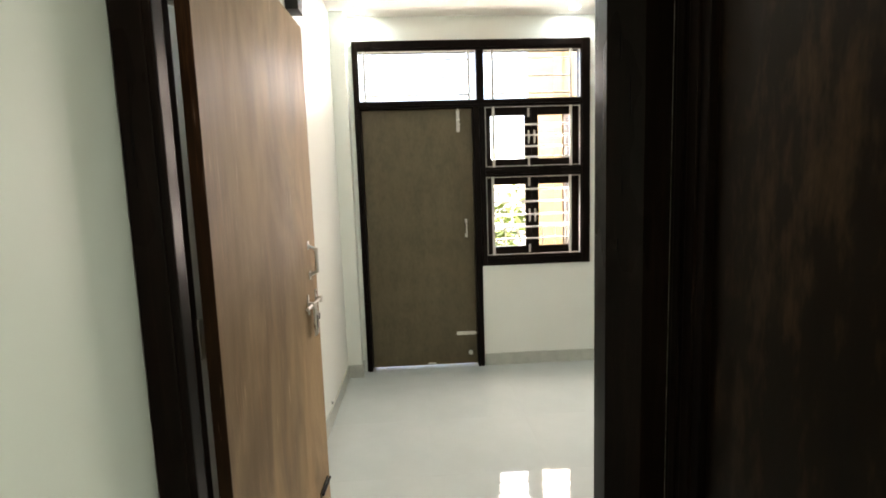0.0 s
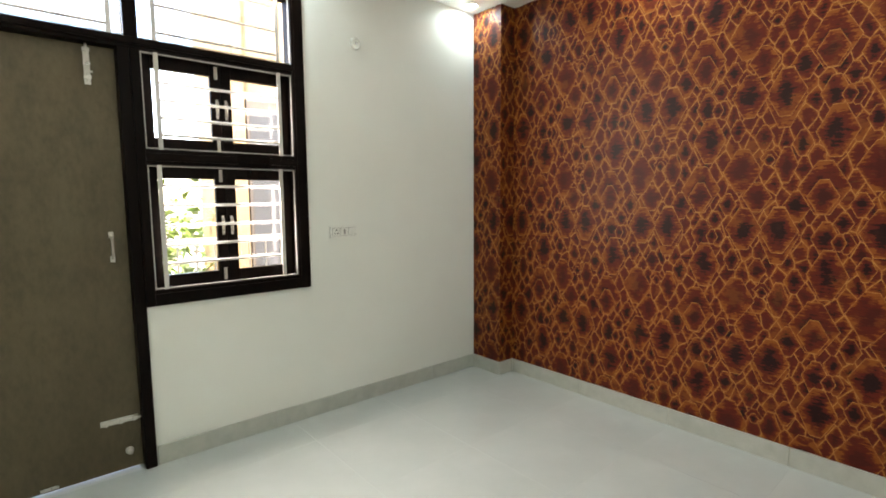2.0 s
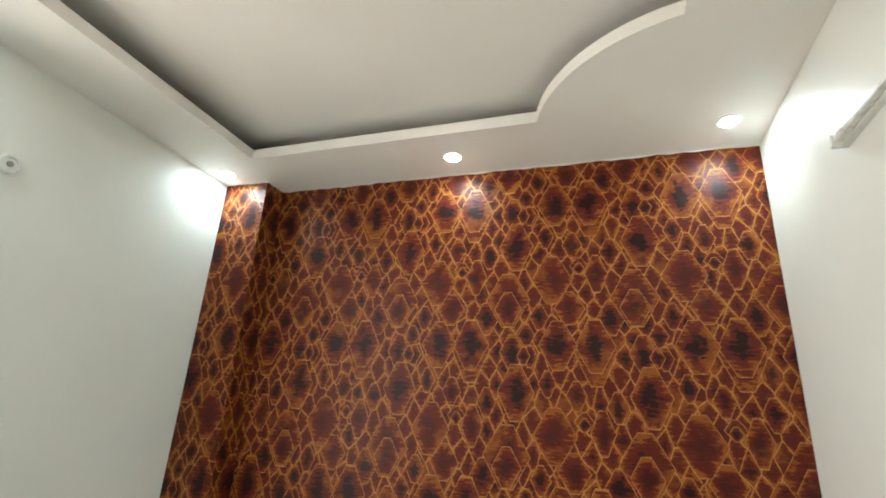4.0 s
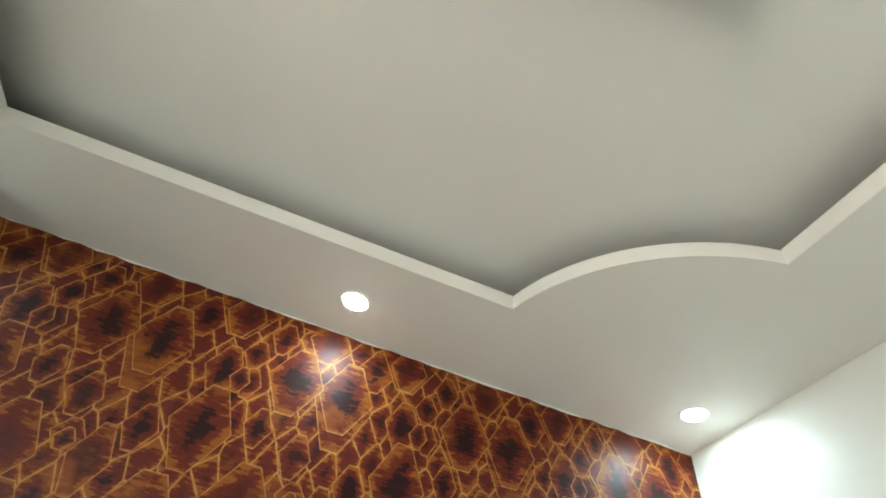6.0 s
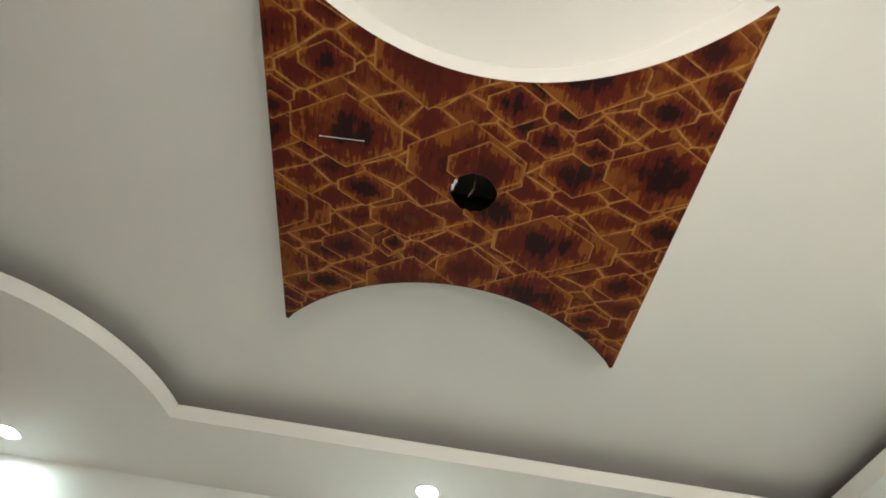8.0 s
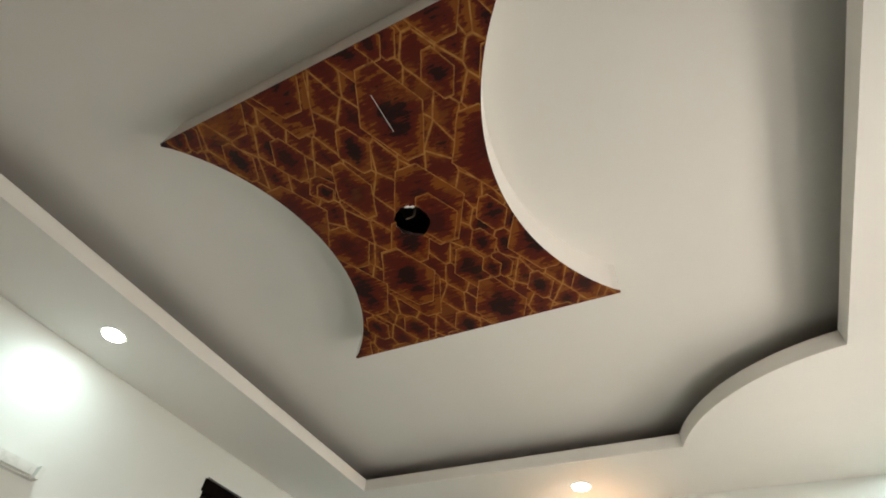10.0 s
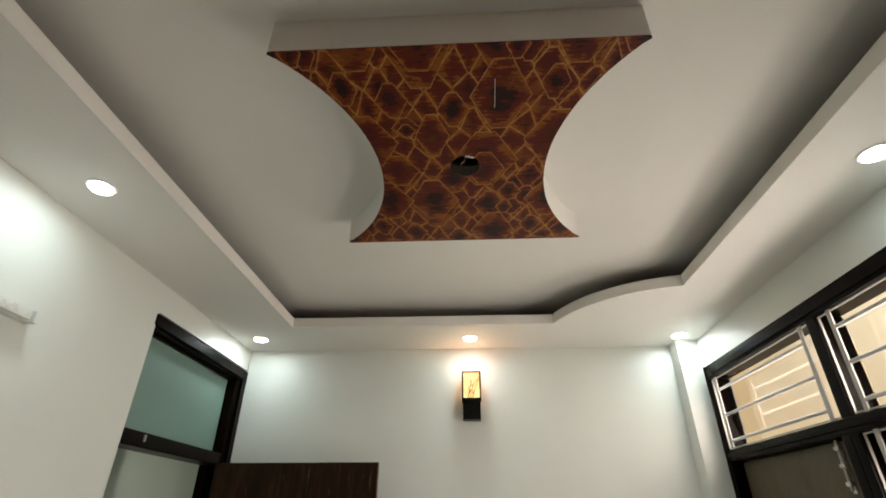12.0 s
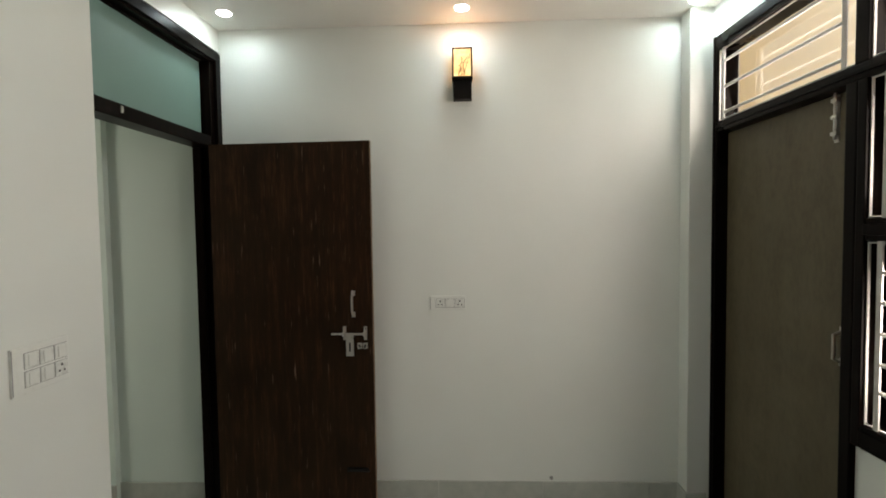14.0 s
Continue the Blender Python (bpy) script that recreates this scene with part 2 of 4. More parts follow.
M_BALC = wood("grey-brown laminate", (0.066, 0.052, 0.029), (0.096, 0.077, 0.044), (0.122, 0.098, 0.058), 0.45, (1, 1, 0.5), 0.3, 9.0, 0.72)
for key, val in (("Sheen Weight", 0.18), ("Sheen Roughness", 0.5), ("Sheen Tint", (0.55, 0.44, 0.28, 1))):
    M_BALC.node_tree.nodes["Principled BSDF"].inputs[key].default_value = val
M_STEEL = plain("brushed steel", (0.62, 0.60, 0.56), 0.32, 1.0)
M_GRILLE = plain("white enamel", (0.58, 0.56, 0.52), 0.4)
M_PLASTIC = plain("white plastic", (0.80, 0.82, 0.77), 0.35)
M_KEY = plain("off-white switch key", (0.76, 0.78, 0.73), 0.3)
M_DARK = plain("dark hole", (0.012, 0.012, 0.012), 0.7)
M_BLACK = plain("black enamel", (0.007, 0.006, 0.005), 0.4, 0.0, 0.2)
M_GREY = plain("grey plastic", (0.30, 0.30, 0.29), 0.45)
M_LED = glow("led diffuser", (0.86, 0.95, 1.0), 5.0)


def m_floor():
    m = Nodes("polished white vitrified tile")
    co = m.coords(which="Object")
    info = m.node("ShaderNodeObjectInfo")
    vein = m.noise(co, 1.7, 6, 0.6)
    cloud = m.noise(co, 5.0, 4)
    base = m.mix(m.ramp(vein, (0.40, 0.0), (0.62, 1.0)), (0.46, 0.505, 0.49), (0.505, 0.55, 0.535))
    base = m.mix(m.math("MULTIPLY", cloud, 0.22), base, (0.43, 0.47, 0.455))
    base = m.mix(m.math("MULTIPLY", info.outputs["Random"], 0.03), base, (0.46, 0.50, 0.485))
    m.base(base)
    m.set(Roughness=m.ramp(m.noise(co, 7.0, 4), (0.35, 0.03), (0.7, 0.07)))
    m.bump(m.noise(co, 3.0, 2), 0.015, 0.002)
    return m.mat


def m_skirt():
    m = Nodes("grey-green stone skirting")
    co = m.coords()
    n = m.noise(co, 14, 6, 0.6)
    m.base(m.ramp(n, (0.35, (0.40, 0.42, 0.375)), (0.7, (0.47, 0.49, 0.44))))
    m.set(Roughness=0.28)
    m.bump(n, 0.05, 0.001)
    return m.mat


def m_clear():
    m = Nodes("window glass")
    for k, v in (("Base Color", (0.97, 0.99, 0.98, 1)), ("Roughness", 0.0), ("Transmission Weight", 1.0), ("IOR", 1.45)):
        m.bsdf.inputs[k].default_value = v
    return m.mat


def m_frost():
    m = Nodes("frosted greenish glass")
    n = m.noise(m.coords(), 260, 3)
    m.base((0.17, 0.29, 0.255))
    m.set(Roughness=m.ramp(n, (0.3, 0.42), (0.7, 0.6)))
    m.bsdf.inputs["Transmission Weight"].default_value = 0.016
    m.bsdf.inputs["IOR"].default_value = 1.45
    m.bump(n, 0.3, 0.001)
    return m.mat


def m_lantern():
    m = Nodes("lit art glass")
    co = m.coords()
    n = m.noise(co, 32, 5, 0.7)
    c = m.ramp(n, (0.40, (0.03, 0.010, 0.003)), (0.46, (0.9, 0.45, 0.13)), (0.62, (1.0, 0.74, 0.36)))
    m.base((0.6, 0.4, 0.2))
    m.link(c, m.bsdf.inputs["Emission Color"])
    m.bsdf.inputs["Emission Strength"].default_value = 0.24
    return m.mat


M_FLOOR, M_SKIRT, M_CLEAR, M_FROST, M_LANTERN = m_floor(), m_skirt(), m_clear(), m_frost(), m_lantern()
M_GROUT = plain("pale grout", (0.475, 0.515, 0.50), 0.4)
M_YELLOW = paint("yellow-cream outside paint", (0.40, 0.27, 0.13), 0.8, 0.12, 0.4)
M_CREAM = paint("cream balcony paint", (0.85, 0.66, 0.38), 0.8, 0.10, 0.4)
M_PILLAR = paint("beige outside render", (0.15, 0.12, 0.095), 0.8, 0.15, 0.5)
M_LEAFGREEN = plain("leaf green", (0.12, 0.20, 0.03), 0.5)
M_BARK = plain("bark", (0.12, 0.085, 0.06), 0.9)
M_SHADE = plain("dark grey shutter", (0.07, 0.07, 0.072), 0.5)
M_GROUND = paint("dusty ground", (0.36, 0.32, 0.26), 0.9, 0.3, 0.6)


# ---- mesh helpers ----
def box(bm, x0, y0, z0, x1, y1, z1, bevel=0.0):
    r = bmesh.ops.create_cube(bm, size=1.0, matrix=Matrix.LocRotScale(((x0 + x1) / 2, (y0 + y1) / 2, (z0 + z1) / 2), None, (abs(x1 - x0), abs(y1 - y0), abs(z1 - z0))))
    if bevel:
        edges = list({e for v in r["verts"] for e in v.link_edges})
        bmesh.ops.bevel(bm, geom=edges, offset=bevel, segments=2, profile=0.7, affect="EDGES")
    return bm


def boxes(*specs, bevel=0.0):
    bm = bmesh.new()
    for s in specs:
        box(bm, *s, bevel=bevel)
    return bm


def tube(bm, a, b, r, seg=12, r2=None):
    a, b = Vector(a), Vector(b)
    d = b - a
    m = Matrix.Translation((a + b) / 2) @ d.to_track_quat("Z", "Y").to_matrix().to_4x4()
    bmesh.ops.create_cone(bm, cap_ends=True, segments=seg, radius1=r, radius2=r if r2 is None else r2, depth=d.length, matrix=m)
    return bm


def lathe(profile, seg=24):
    """A body of revolution round z from (radius, z) pairs."""
    bm = bmesh.new()
    rings = []
    for r, z in profile:
        rings.append([bm.verts.new((r * math.cos(k * math.tau / seg), r * math.sin(k * math.tau / seg), z)) for k in range(seg)])
    for a, b in zip(rings, rings[1:]):
        for k in range(seg):
            bm.faces.new((a[k], a[(k + 1) % seg], b[(k + 1) % seg], b[k]))
    bm.faces.new(rings[0][::-1])
    bm.faces.new(rings[-1])
    return bm


def plate(outer, holes, z0, z1):
    """A flat board from an outline with holes, between two heights."""
    bm = bmesh.new()
    edges = []
    for loop in (outer, *holes):
        vs = [bm.verts.new((x, y, z0)) for x, y in loop]
        edges += [bm.edges.new((vs[k], vs[(k + 1) % len(vs)])) for k in range(len(vs))]
    bmesh.ops.triangle_fill(bm, use_beauty=True, edges=edges)
    faces = list(bm.faces)
    r = bmesh.ops.extrude_face_region(bm, geom=faces)
    for v in (g for g in r["geom"] if isinstance(g, bmesh.types.BMVert)):
        v.co.z = z1
    bmesh.ops.recalc_face_normals(bm, faces=bm.faces[:])
    return bm


def mesh(name, bm, material, smooth=False):
    me = bpy.data.meshes.new(name)
    bmesh.ops.recalc_face_normals(bm, faces=bm.faces[:])
    bm.to_mesh(me)
    bm.free()
    for m in material if isinstance(material, (list, tuple)) else (material,):
        me.materials.append(m)
    if smooth:
        for p in me.polygons:
            p.use_smooth = True
        me.set_sharp_from_angle(angle=radians(35))
    return me


def part(name, bm, material, parent, label="", smooth=False):
    ob = new(name, mesh(name, bm, material, smooth))
    ob.parent = parent
    if label:
        tagged(ob, label)
    return ob


def thing(name, label, category, group="", at=(0, 0, 0), turn=0.0):
    ob = new(name)
    ob.empty_display_size = 0.05
    ob.matrix_basis = pose(*at, 0, 0, turn)
    return tagged(ob, label, category, group)


def structure(name, bm, material, label, category="", smooth=False):
    return tagged(new(name, mesh(name, bm, material, smooth)), label, category or name.split("_")[0], kind="structure")


def arc(a, b, sag, n=20):
    """Points from a to b along an arc that swells to the left of the way by sag."""
    a, b = Vector(a), Vector(b)
    c = (b - a).length
    rad = (c * c / 4 + sag * sag) / (2 * abs(sag))
    left = Vector((-(b - a).y, (b - a).x)).normalized() * (1 if sag > 0 else -1)
    mid = (a + b) / 2 - left * (rad - abs(sag))
    s = math.asin(min(1.0, c / 2 / rad))
    up, along = left, (b - a).normalized()
    return [tuple(mid + up * rad * math.cos(t) + along * rad * math.sin(t)) for t in (-s + 2 * s * k / n for k in range(n + 1))]


# ---- walls ----
structure("wall_west", boxes((-TW, HALL_S, 0, 0, N + TW, TOP)), M_WALL, "smooth white painted plaster wall", "wall")
structure("wall_north", boxes((0, N, 0, FX0, N + TW, TOP), (1.075, N, 0, FX1, N + TW, WBOT), (FX1, N, 0, E + TW, N + TW, TOP), (FX0, N, FTOP, FX1, N + TW, TOP)),
          M_WALL, "white painted plaster wall round a balcony door", "wall")
structure("wall_south", boxes((0.985, -0.07, 0, E + TW, 0, TOP), (1.035, -TW, 0, E + TW, -0.07, TOP), (0.985, -TW, 2.575, 1.035, -0.07, TOP), (0.9735, -0.0045, 0, 0.985, 0, 2.575), (0, -TW, 2.575, 0.985, 0, TOP)), M_WALL, "white painted plaster wall with a doorway", "wall")
structure("wall_east", boxes((E, 0, 0, E + TW, N, TOP)), M_WALL, "plaster wall behind the patterned wallpaper", "wall")
structure("wall_pilaster", boxes((3.31, 2.432, 0, E, N, TOP)), M_WALL, "shallow corner pilaster behind wallpaper", "pilaster")
structure("wall_column", boxes((0, 2.585, 0, 0.108, N, C + 0.02), bevel=0.004), M_WALL, "white painted corner column beside the balcony door", "column")


def paper_sheet(name, u0, u1, z0, z1, place, material):
    """Wallpaper glued to a wall, its edges trimmed by hand."""
    bm = bmesh.new()
    rnd = random.Random(7)
    n = 48
    rows = []
    for k in range(n + 1):
        u = u0 + (u1 - u0) * k / n
        rows.append((u, z0 + rnd.uniform(-0.002, 0.002), z1 + rnd.uniform(-0.005, 0.004)))
    for side in (0.0, 0.0015):
        pts = [[bm.verts.new(place(u, a, side)), bm.verts.new(place(u, b, side))] for u, a, b in rows]
        for p, q in zip(pts, pts[1:]):
            bm.faces.new((p[0], q[0], q[1], p[1]))
    return structure(name, bm, material, "glossy maroon and gold hexagon wallpaper", "wallpaper")


paper_sheet("wallpaper_east", 0.004, 2.430, 0.098, C - 0.006, lambda u, z, s: (E - 0.002 - s, u, z), M_PAPER_E)
paper_sheet("wallpaper_pilaster", 2.4285, N - 0.004, 0.098, C - 0.006, lambda u, z, s: (3.31 - 0.002 - s, u, z), M_PAPER_E)
paper_sheet("wallpaper_return", 3.3065, E - 0.004, 0.098, C - 0.006, lambda u, z, s: (u, 2.432 - 0.002 - s, z), M_PAPER_N)

# ---- ceilings ----
TX0, TX1, TY0, TY1 = 0.42, 3.071, 0.403, 2.35
tray = [(TX0, TY0), (2.603, TY0)] + arc((2.603, TY0), (TX1, 0.907), 0.098)[1:-1] + [(TX1, 0.907), (TX1, TY1), (0.88, TY1)]
tray += arc((0.88, TY1), (TX0, 1.835), 0.097)[1:-1] + [(TX0, 1.835)]
structure("ceiling_ledge", plate([(0.001, 0.001), (E - 0.001, 0.001), (E - 0.001, N - 0.001), (0.001, N - 0.001)], [tray], C, C + 0.052), M_CEIL,
          "dropped plaster ceiling border with an open cove", "ceiling")
structure("ceiling", boxes((0.001, 0.001, SLAB, 1.6, N - 0.001, SLAB + 0.03), (1.88, 0.001, SLAB, E - 0.001, N - 0.001, SLAB + 0.03),
                           (1.6, 0.001, SLAB, 1.88, 1.25, SLAB + 0.03), (1.6, 1.53, SLAB, 1.88, N - 0.001, SLAB + 0.03)), M_CEIL,
          "matt off-white plaster ceiling above the border", "ceiling")
outline = [(0.002, 0.002), (E - 0.002, 0.002), (E - 0.002, N - 0.002), (0.002, N - 0.002)]
# dark sheet and side linings deepen the cove's shade by colour
structure("ceiling_cove", plate(outline, [[(1.745 + (x - 1.745) * 1.012, 1.376 + (y - 1.376) * 1.012) for x, y in tray]], C + 0.0525, C + 0.0545), M_COVE_SHADE,
          "dark sheet on the ceiling border, shade put in as colour", "ceiling")
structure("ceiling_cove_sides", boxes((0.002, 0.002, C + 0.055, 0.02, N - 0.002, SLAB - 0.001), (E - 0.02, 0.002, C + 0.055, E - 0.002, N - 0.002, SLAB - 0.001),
                                      (0.02, 0.002, C + 0.055, E - 0.02, 0.02, SLAB - 0.001), (0.02, N - 0.02, C + 0.055, E - 0.02, N - 0.002, SLAB - 0.001)), M_COVE_SHADE,
          "dark linings that paint shade inside the open cove", "ceiling")
structure("ceiling_slab", boxes((-TW, HALL_S - TW, TOP, E + TW, N + TW, TOP + 0.12)), M_CONCRETE, "raw concrete slab above the plaster ceiling", "slab")


PX0, PX1, PY0, PY1 = 1.296, 2.19, 0.912, 1.813
south_arc = arc((PX0, PY0), (PX1, PY0), 0.205, 32)
north_arc = arc((PX1, PY1), (PX0, PY1), 0.19, 32)
panel_line = [(PX0, PY0 + 0.008), (PX0 + 0.007, PY0 + 0.004)] + south_arc[1:-1] + [(PX1 - 0.007, PY0 + 0.004), (PX1, PY0 + 0.008)]
panel_line += [(PX1, PY1 - 0.008), (PX1 - 0.007, PY1 - 0.004)] + north_arc[1:-1] + [(PX0 + 0.007, PY1 - 0.004), (PX0, PY1 - 0.008)]
hole_line = [(1.747 + 0.05 * math.cos(k * math.tau / 28) * (1 + 0.05 * math.sin(5 * k)), 1.378 + 0.046 * math.sin(k * math.tau / 28) * (1 + 0.06 * math.cos(3 * k))) for k in range(28)]
panel = thing("ceiling_panel", "dropped ceiling panel with concave sides, wallpapered underneath", "ceiling panel", at=(0, 0, 0))
wide_hole = [(1.747 + (x - 1.747) * 1.25, 1.378 + (y - 1.378) * 1.25) for x, y in hole_line]
part("board", plate(panel_line, [wide_hole], 2.725, 2.739), M_CEIL, panel)
void_line = [(1.742 + 0.13 * math.cos(k * math.tau / 28), 1.39 + 0.13 * math.sin(k * math.tau / 28)) for k in range(28)]
rim = plate(panel_line, [void_line], 2.7393, SLAB - 0.0005)
part("rim", rim, M_CEIL, panel, "white plaster side")
part("wallpaper", plate(panel_line, [hole_line], 2.7225, 2.7245), M_PAPER_C, panel, "maroon and gold hexagon wallpaper")
part("fan_box", boxes((1.6, 1.25, SLAB + 0.12, 1.88, 1.53, SLAB + 0.14), (1.59, 1.25, SLAB, 1.6, 1.53, SLAB + 0.14), (1.88, 1.25, SLAB, 1.89, 1.53, SLAB + 0.14),
                      (1.6, 1.24, SLAB, 1.88, 1.25, SLAB + 0.14), (1.6, 1.53, SLAB, 1.88, 1.54, SLAB + 0.14)), M_DARK, panel, "dark void above the fan hole")
hook = bmesh.new()
tube(hook, (1.747, 1.378, SLAB + 0.12), (1.747, 1.378, 2.742), 0.003, 8)
tube(hook, (1.747, 1.378, 2.742), (1.757, 1.365, 2.726), 0.0025, 8)
part("fan_hook", hook, M_BARK, panel, "bent steel hook")
chip = bmesh.new()
for k in range(4):
    a = radians(6 + 8 * k)
    x, y = 1.747 + 0.048 * math.cos(a), 1.378 + 0.045 * math.sin(a)
    box(chip, x - 0.004, y - 0.004, 2.7215, x + 0.001 + 0.002 * (k % 2), y + 0.004, 2.7224, bevel=0.0004)
part("plaster_chip", chip, M_CEIL, panel, "broken white plaster at the hole")
part("loose_thread", tube(bmesh.new(), (2.085, 1.457, 2.7214), (1.989, 1.460, 2.7214), 0.0007, 6), M_PLASTIC, panel, "thin white thread stuck to the paper")

# ---- downlights ----
LAMPS = ((0.227, 0.147), (0.20, 1.384), (0.20, 2.575), (1.775, 2.565), (3.187, 2.60), (3.275, 1.337), (3.24, 0.16), (1.725, 0.204))
ring = mesh("trim_ring", lathe(((0.037, 0.0), (0.037, -0.003), (0.044, -0.004), (0.047, -0.0015), (0.047, 0.0)), 32), M_PLASTIC, True)
disc = mesh("diffuser", lathe(((0.0365, -0.0005), (0.0365, -0.004), (0.033, -0.0075), (0.024, -0.0105), (0.010, -0.012)), 32), M_LED, True)
led = bpy.data.lights.new("downlight_lamp", "AREA")
led.shape, led.size, led.energy, led.color = "DISK", 0.07, LED_POWER, (0.60, 0.88, 1.0)
for x, y in LAMPS:
    d = thing("downlight", "small round recessed white LED downlight, lit", "downlight", "downlights in the ceiling border", (x, y, C))
    for nm, me in (("trim_ring", ring), ("diffuser", disc)):
        o = new(nm, me)
        o.parent = d
    lamp = new("downlight_lamp", led)
    lamp.matrix_world = pose(x, y, C - 0.0135)


# ---- framed joinery ----
def member(bm, x0, z0, x1, z1, y0, y1, b=0.006):
    box(bm, x0, y0, z0, x1, y1, z1, bevel=b)


def balcony_joinery():
    """Door frame, transoms and window of the north wall, built as one frame."""
    fr = thing("window_1", "dark stained timber frame with door, transoms and grilled window", "window frame")
    fr["kind"] = "structure"
    y0, y1 = N - 0.022, N + 0.085
    for nm, s in (("jamb", (FX0, 0, FX0 + 0.043, FTOP)), ("jamb", (1.862, WBOT, FX1, FTOP)), ("head", (FX0 + 0.043, 2.452, 1.862, FTOP)),
                  ("transom_bar", (FX0 + 0.043, 2.036, 1.862, 2.09)), ("door_post", (1.028, 0, 1.078, 2.036)), ("mullion", (1.06, 2.09, 1.118, 2.452)),
                  ("window_jamb", (1.0785, WBOT, 1.118, 2.036)), ("window_bar", (1.118, 1.505, 1.862, 1.578)), ("window_sill", (1.118, WBOT, 1.862, 0.892))):
        bm = bmesh.new()
        x0, z0, x1, z1 = s
        member(bm, x0, z0, x1, z1, y0 + (0.002 if nm in ("transom_bar", "window_bar", "mullion") else 0.0), y1)
        if nm not in ("door_post", "window_jamb", "mullion"):
            # moulded inner step
            if x1 - x0 > z1 - z0:
                member(bm, x0, z0 + 0.018, x1, z1 - 0.018, y0 - 0.006, y0 + 0.004, 0.003)
            else:
                member(bm, x0 + 0.012, z0, x1 - 0.014, z1, y0 - 0.006, y0 + 0.004, 0.003)
        part(nm, bm, M_FRAME, fr)
    part("stop_bead", boxes((FX0 + 0.041, N + 0.069, 0, FX0 + 0.061, y1, 2.036), (1.012, N + 0.069, 0, 1.03, y1, 2.036), (FX0 + 0.061, N + 0.069, 2.02, 1.012, y1, 2.04), bevel=0.002), M_FRAME, fr)
    # fixed transom lights
    gy = N + 0.03
    for x0, x1 in ((FX0 + 0.043, 1.06), (1.118, 1.862)):
        g = part("pane", boxes((x0 + 0.004, gy + 0.052, 2.094, x1 - 0.004, gy + 0.056, 2.448)), M_CLEAR, fr, "clear transom glass")
        g.visible_shadow = False
    return fr


def grille(x0, x1, z0, z1, levels, vx, y, label):
    """A welded grille: two flat uprights let into the frame and round bars."""
    g = thing("window_grille", label, "window grille", "white window grilles")
    for q in ((x0, z0, x0 + 0.0045, z1), (x1 - 0.0045, z0, x1, z1), (x0 + 0.0045, z0, x1 - 0.0045, z0 + 0.0045), (x0 + 0.0045, z1 - 0.0045, x1 - 0.0045, z1)):
        part("edge_strip", boxes((q[0], y - 0.004, q[1], q[2], y + 0.004, q[3]), bevel=0.001), M_GRILLE, g)
    for x in vx:
        part("upright", boxes((x - 0.010, y - 0.007, z0 - 0.004, x + 0.010, y - 0.001, z1 + 0.004), bevel=0.001), M_GRILLE, g)
    for z in levels:
        part("bar", tube(bmesh.new(), (vx[0], y, z), (vx[-1], y, z), 0.0072, 10), M_GRILLE, g)
    return g


def shutter(x0, x1, z0, z1, y, hinge_left):
    """A glazed timber casement behind the grille."""
    s = thing("window_shutter", "dark timber casement with a clear glass pane, closed", "casement", "casements of the window")
    st, ra = 0.052, 0.062
    for nm, q in (("stile", (x0, z0, x0 + st, z1)), ("stile", (x1 - st, z0, x1, z1)), ("rail", (x0 + st, z1 - ra, x1 - st, z1)), ("rail", (x0 + st, z0, x1 - st, z0 + ra))):
        part(nm, boxes((q[0], y, q[1], q[2], y + 0.032, q[3]), bevel=0.004), M_FRAME, s)
    p = part("pane", boxes((x0 + st - 0.005, y + 0.014, z0 + ra - 0.005, x1 - st + 0.005, y + 0.018, z1 - ra + 0.005)), M_CLEAR, s, "clear glass")
    p.visible_shadow = False
    hx = x1 - 0.022 if hinge_left else x0 + 0.022
    zc = (z0 + z1) / 2
    bm = boxes((hx - 0.006, y - 0.004, zc - 0.05, hx + 0.006, y, zc + 0.05), bevel=0.001)
    tube(bm, (hx, y - 0.018, zc - 0.035), (hx, y - 0.018, zc + 0.035), 0.005, 8)
    tube(bm, (hx, y - 0.018, zc - 0.03), (hx, y, zc - 0.03), 0.004, 8)
    tube(bm, (hx, y - 0.018, zc + 0.03), (hx, y, zc + 0.03), 0.004, 8)
    part("handle", bm, M_STEEL, s, "small steel pull handle", True)
    for zz, dz in ((z0 + 0.01, 1), (z1 - 0.075, 1)):
        if hinge_left:
            bb = boxes((hx - 0.008, y - 0.004, zz, hx + 0.008, y, zz + 0.065), bevel=0.001)
            tube(bb, (hx, y - 0.007, zz), (hx, y - 0.007, zz + 0.06), 0.004, 8)
            part("bolt", bb, M_STEEL, s, "small steel tower bolt", True)
    return s


balcony_joinery()
grille(0.182, 1.056, 2.094, 2.448, (2.385, 2.256, 2.13), (0.225, 1.005), N - 0.008, "white painted steel bars across a transom light")
grille(1.122, 1.858, 2.094, 2.448, (2.385, 2.256, 2.13), (1.185, 1.785), N - 0.008, "white painted steel bars across a transom light")
grille(1.122, 1.858, 1.582, 2.032, (1.897, 1.815, 1.732, 1.65), (1.185, 1.785), N - 0.008, "white painted steel bars across the upper window")
grille(1.122, 1.858, 0.896, 1.501, (1.404, 1.308, 1.208, 1.11, 1.018), (1.172, 1.778), N - 0.008, "white painted steel bars across the lower window")
for z0, z1 in ((0.893, 1.504), (1.579, 2.035)):
    shutter(1.119, 1.4895, z0, z1, N + 0.038, True)
    shutter(1.4905, 1.861, z0, z1, N + 0.038, False)


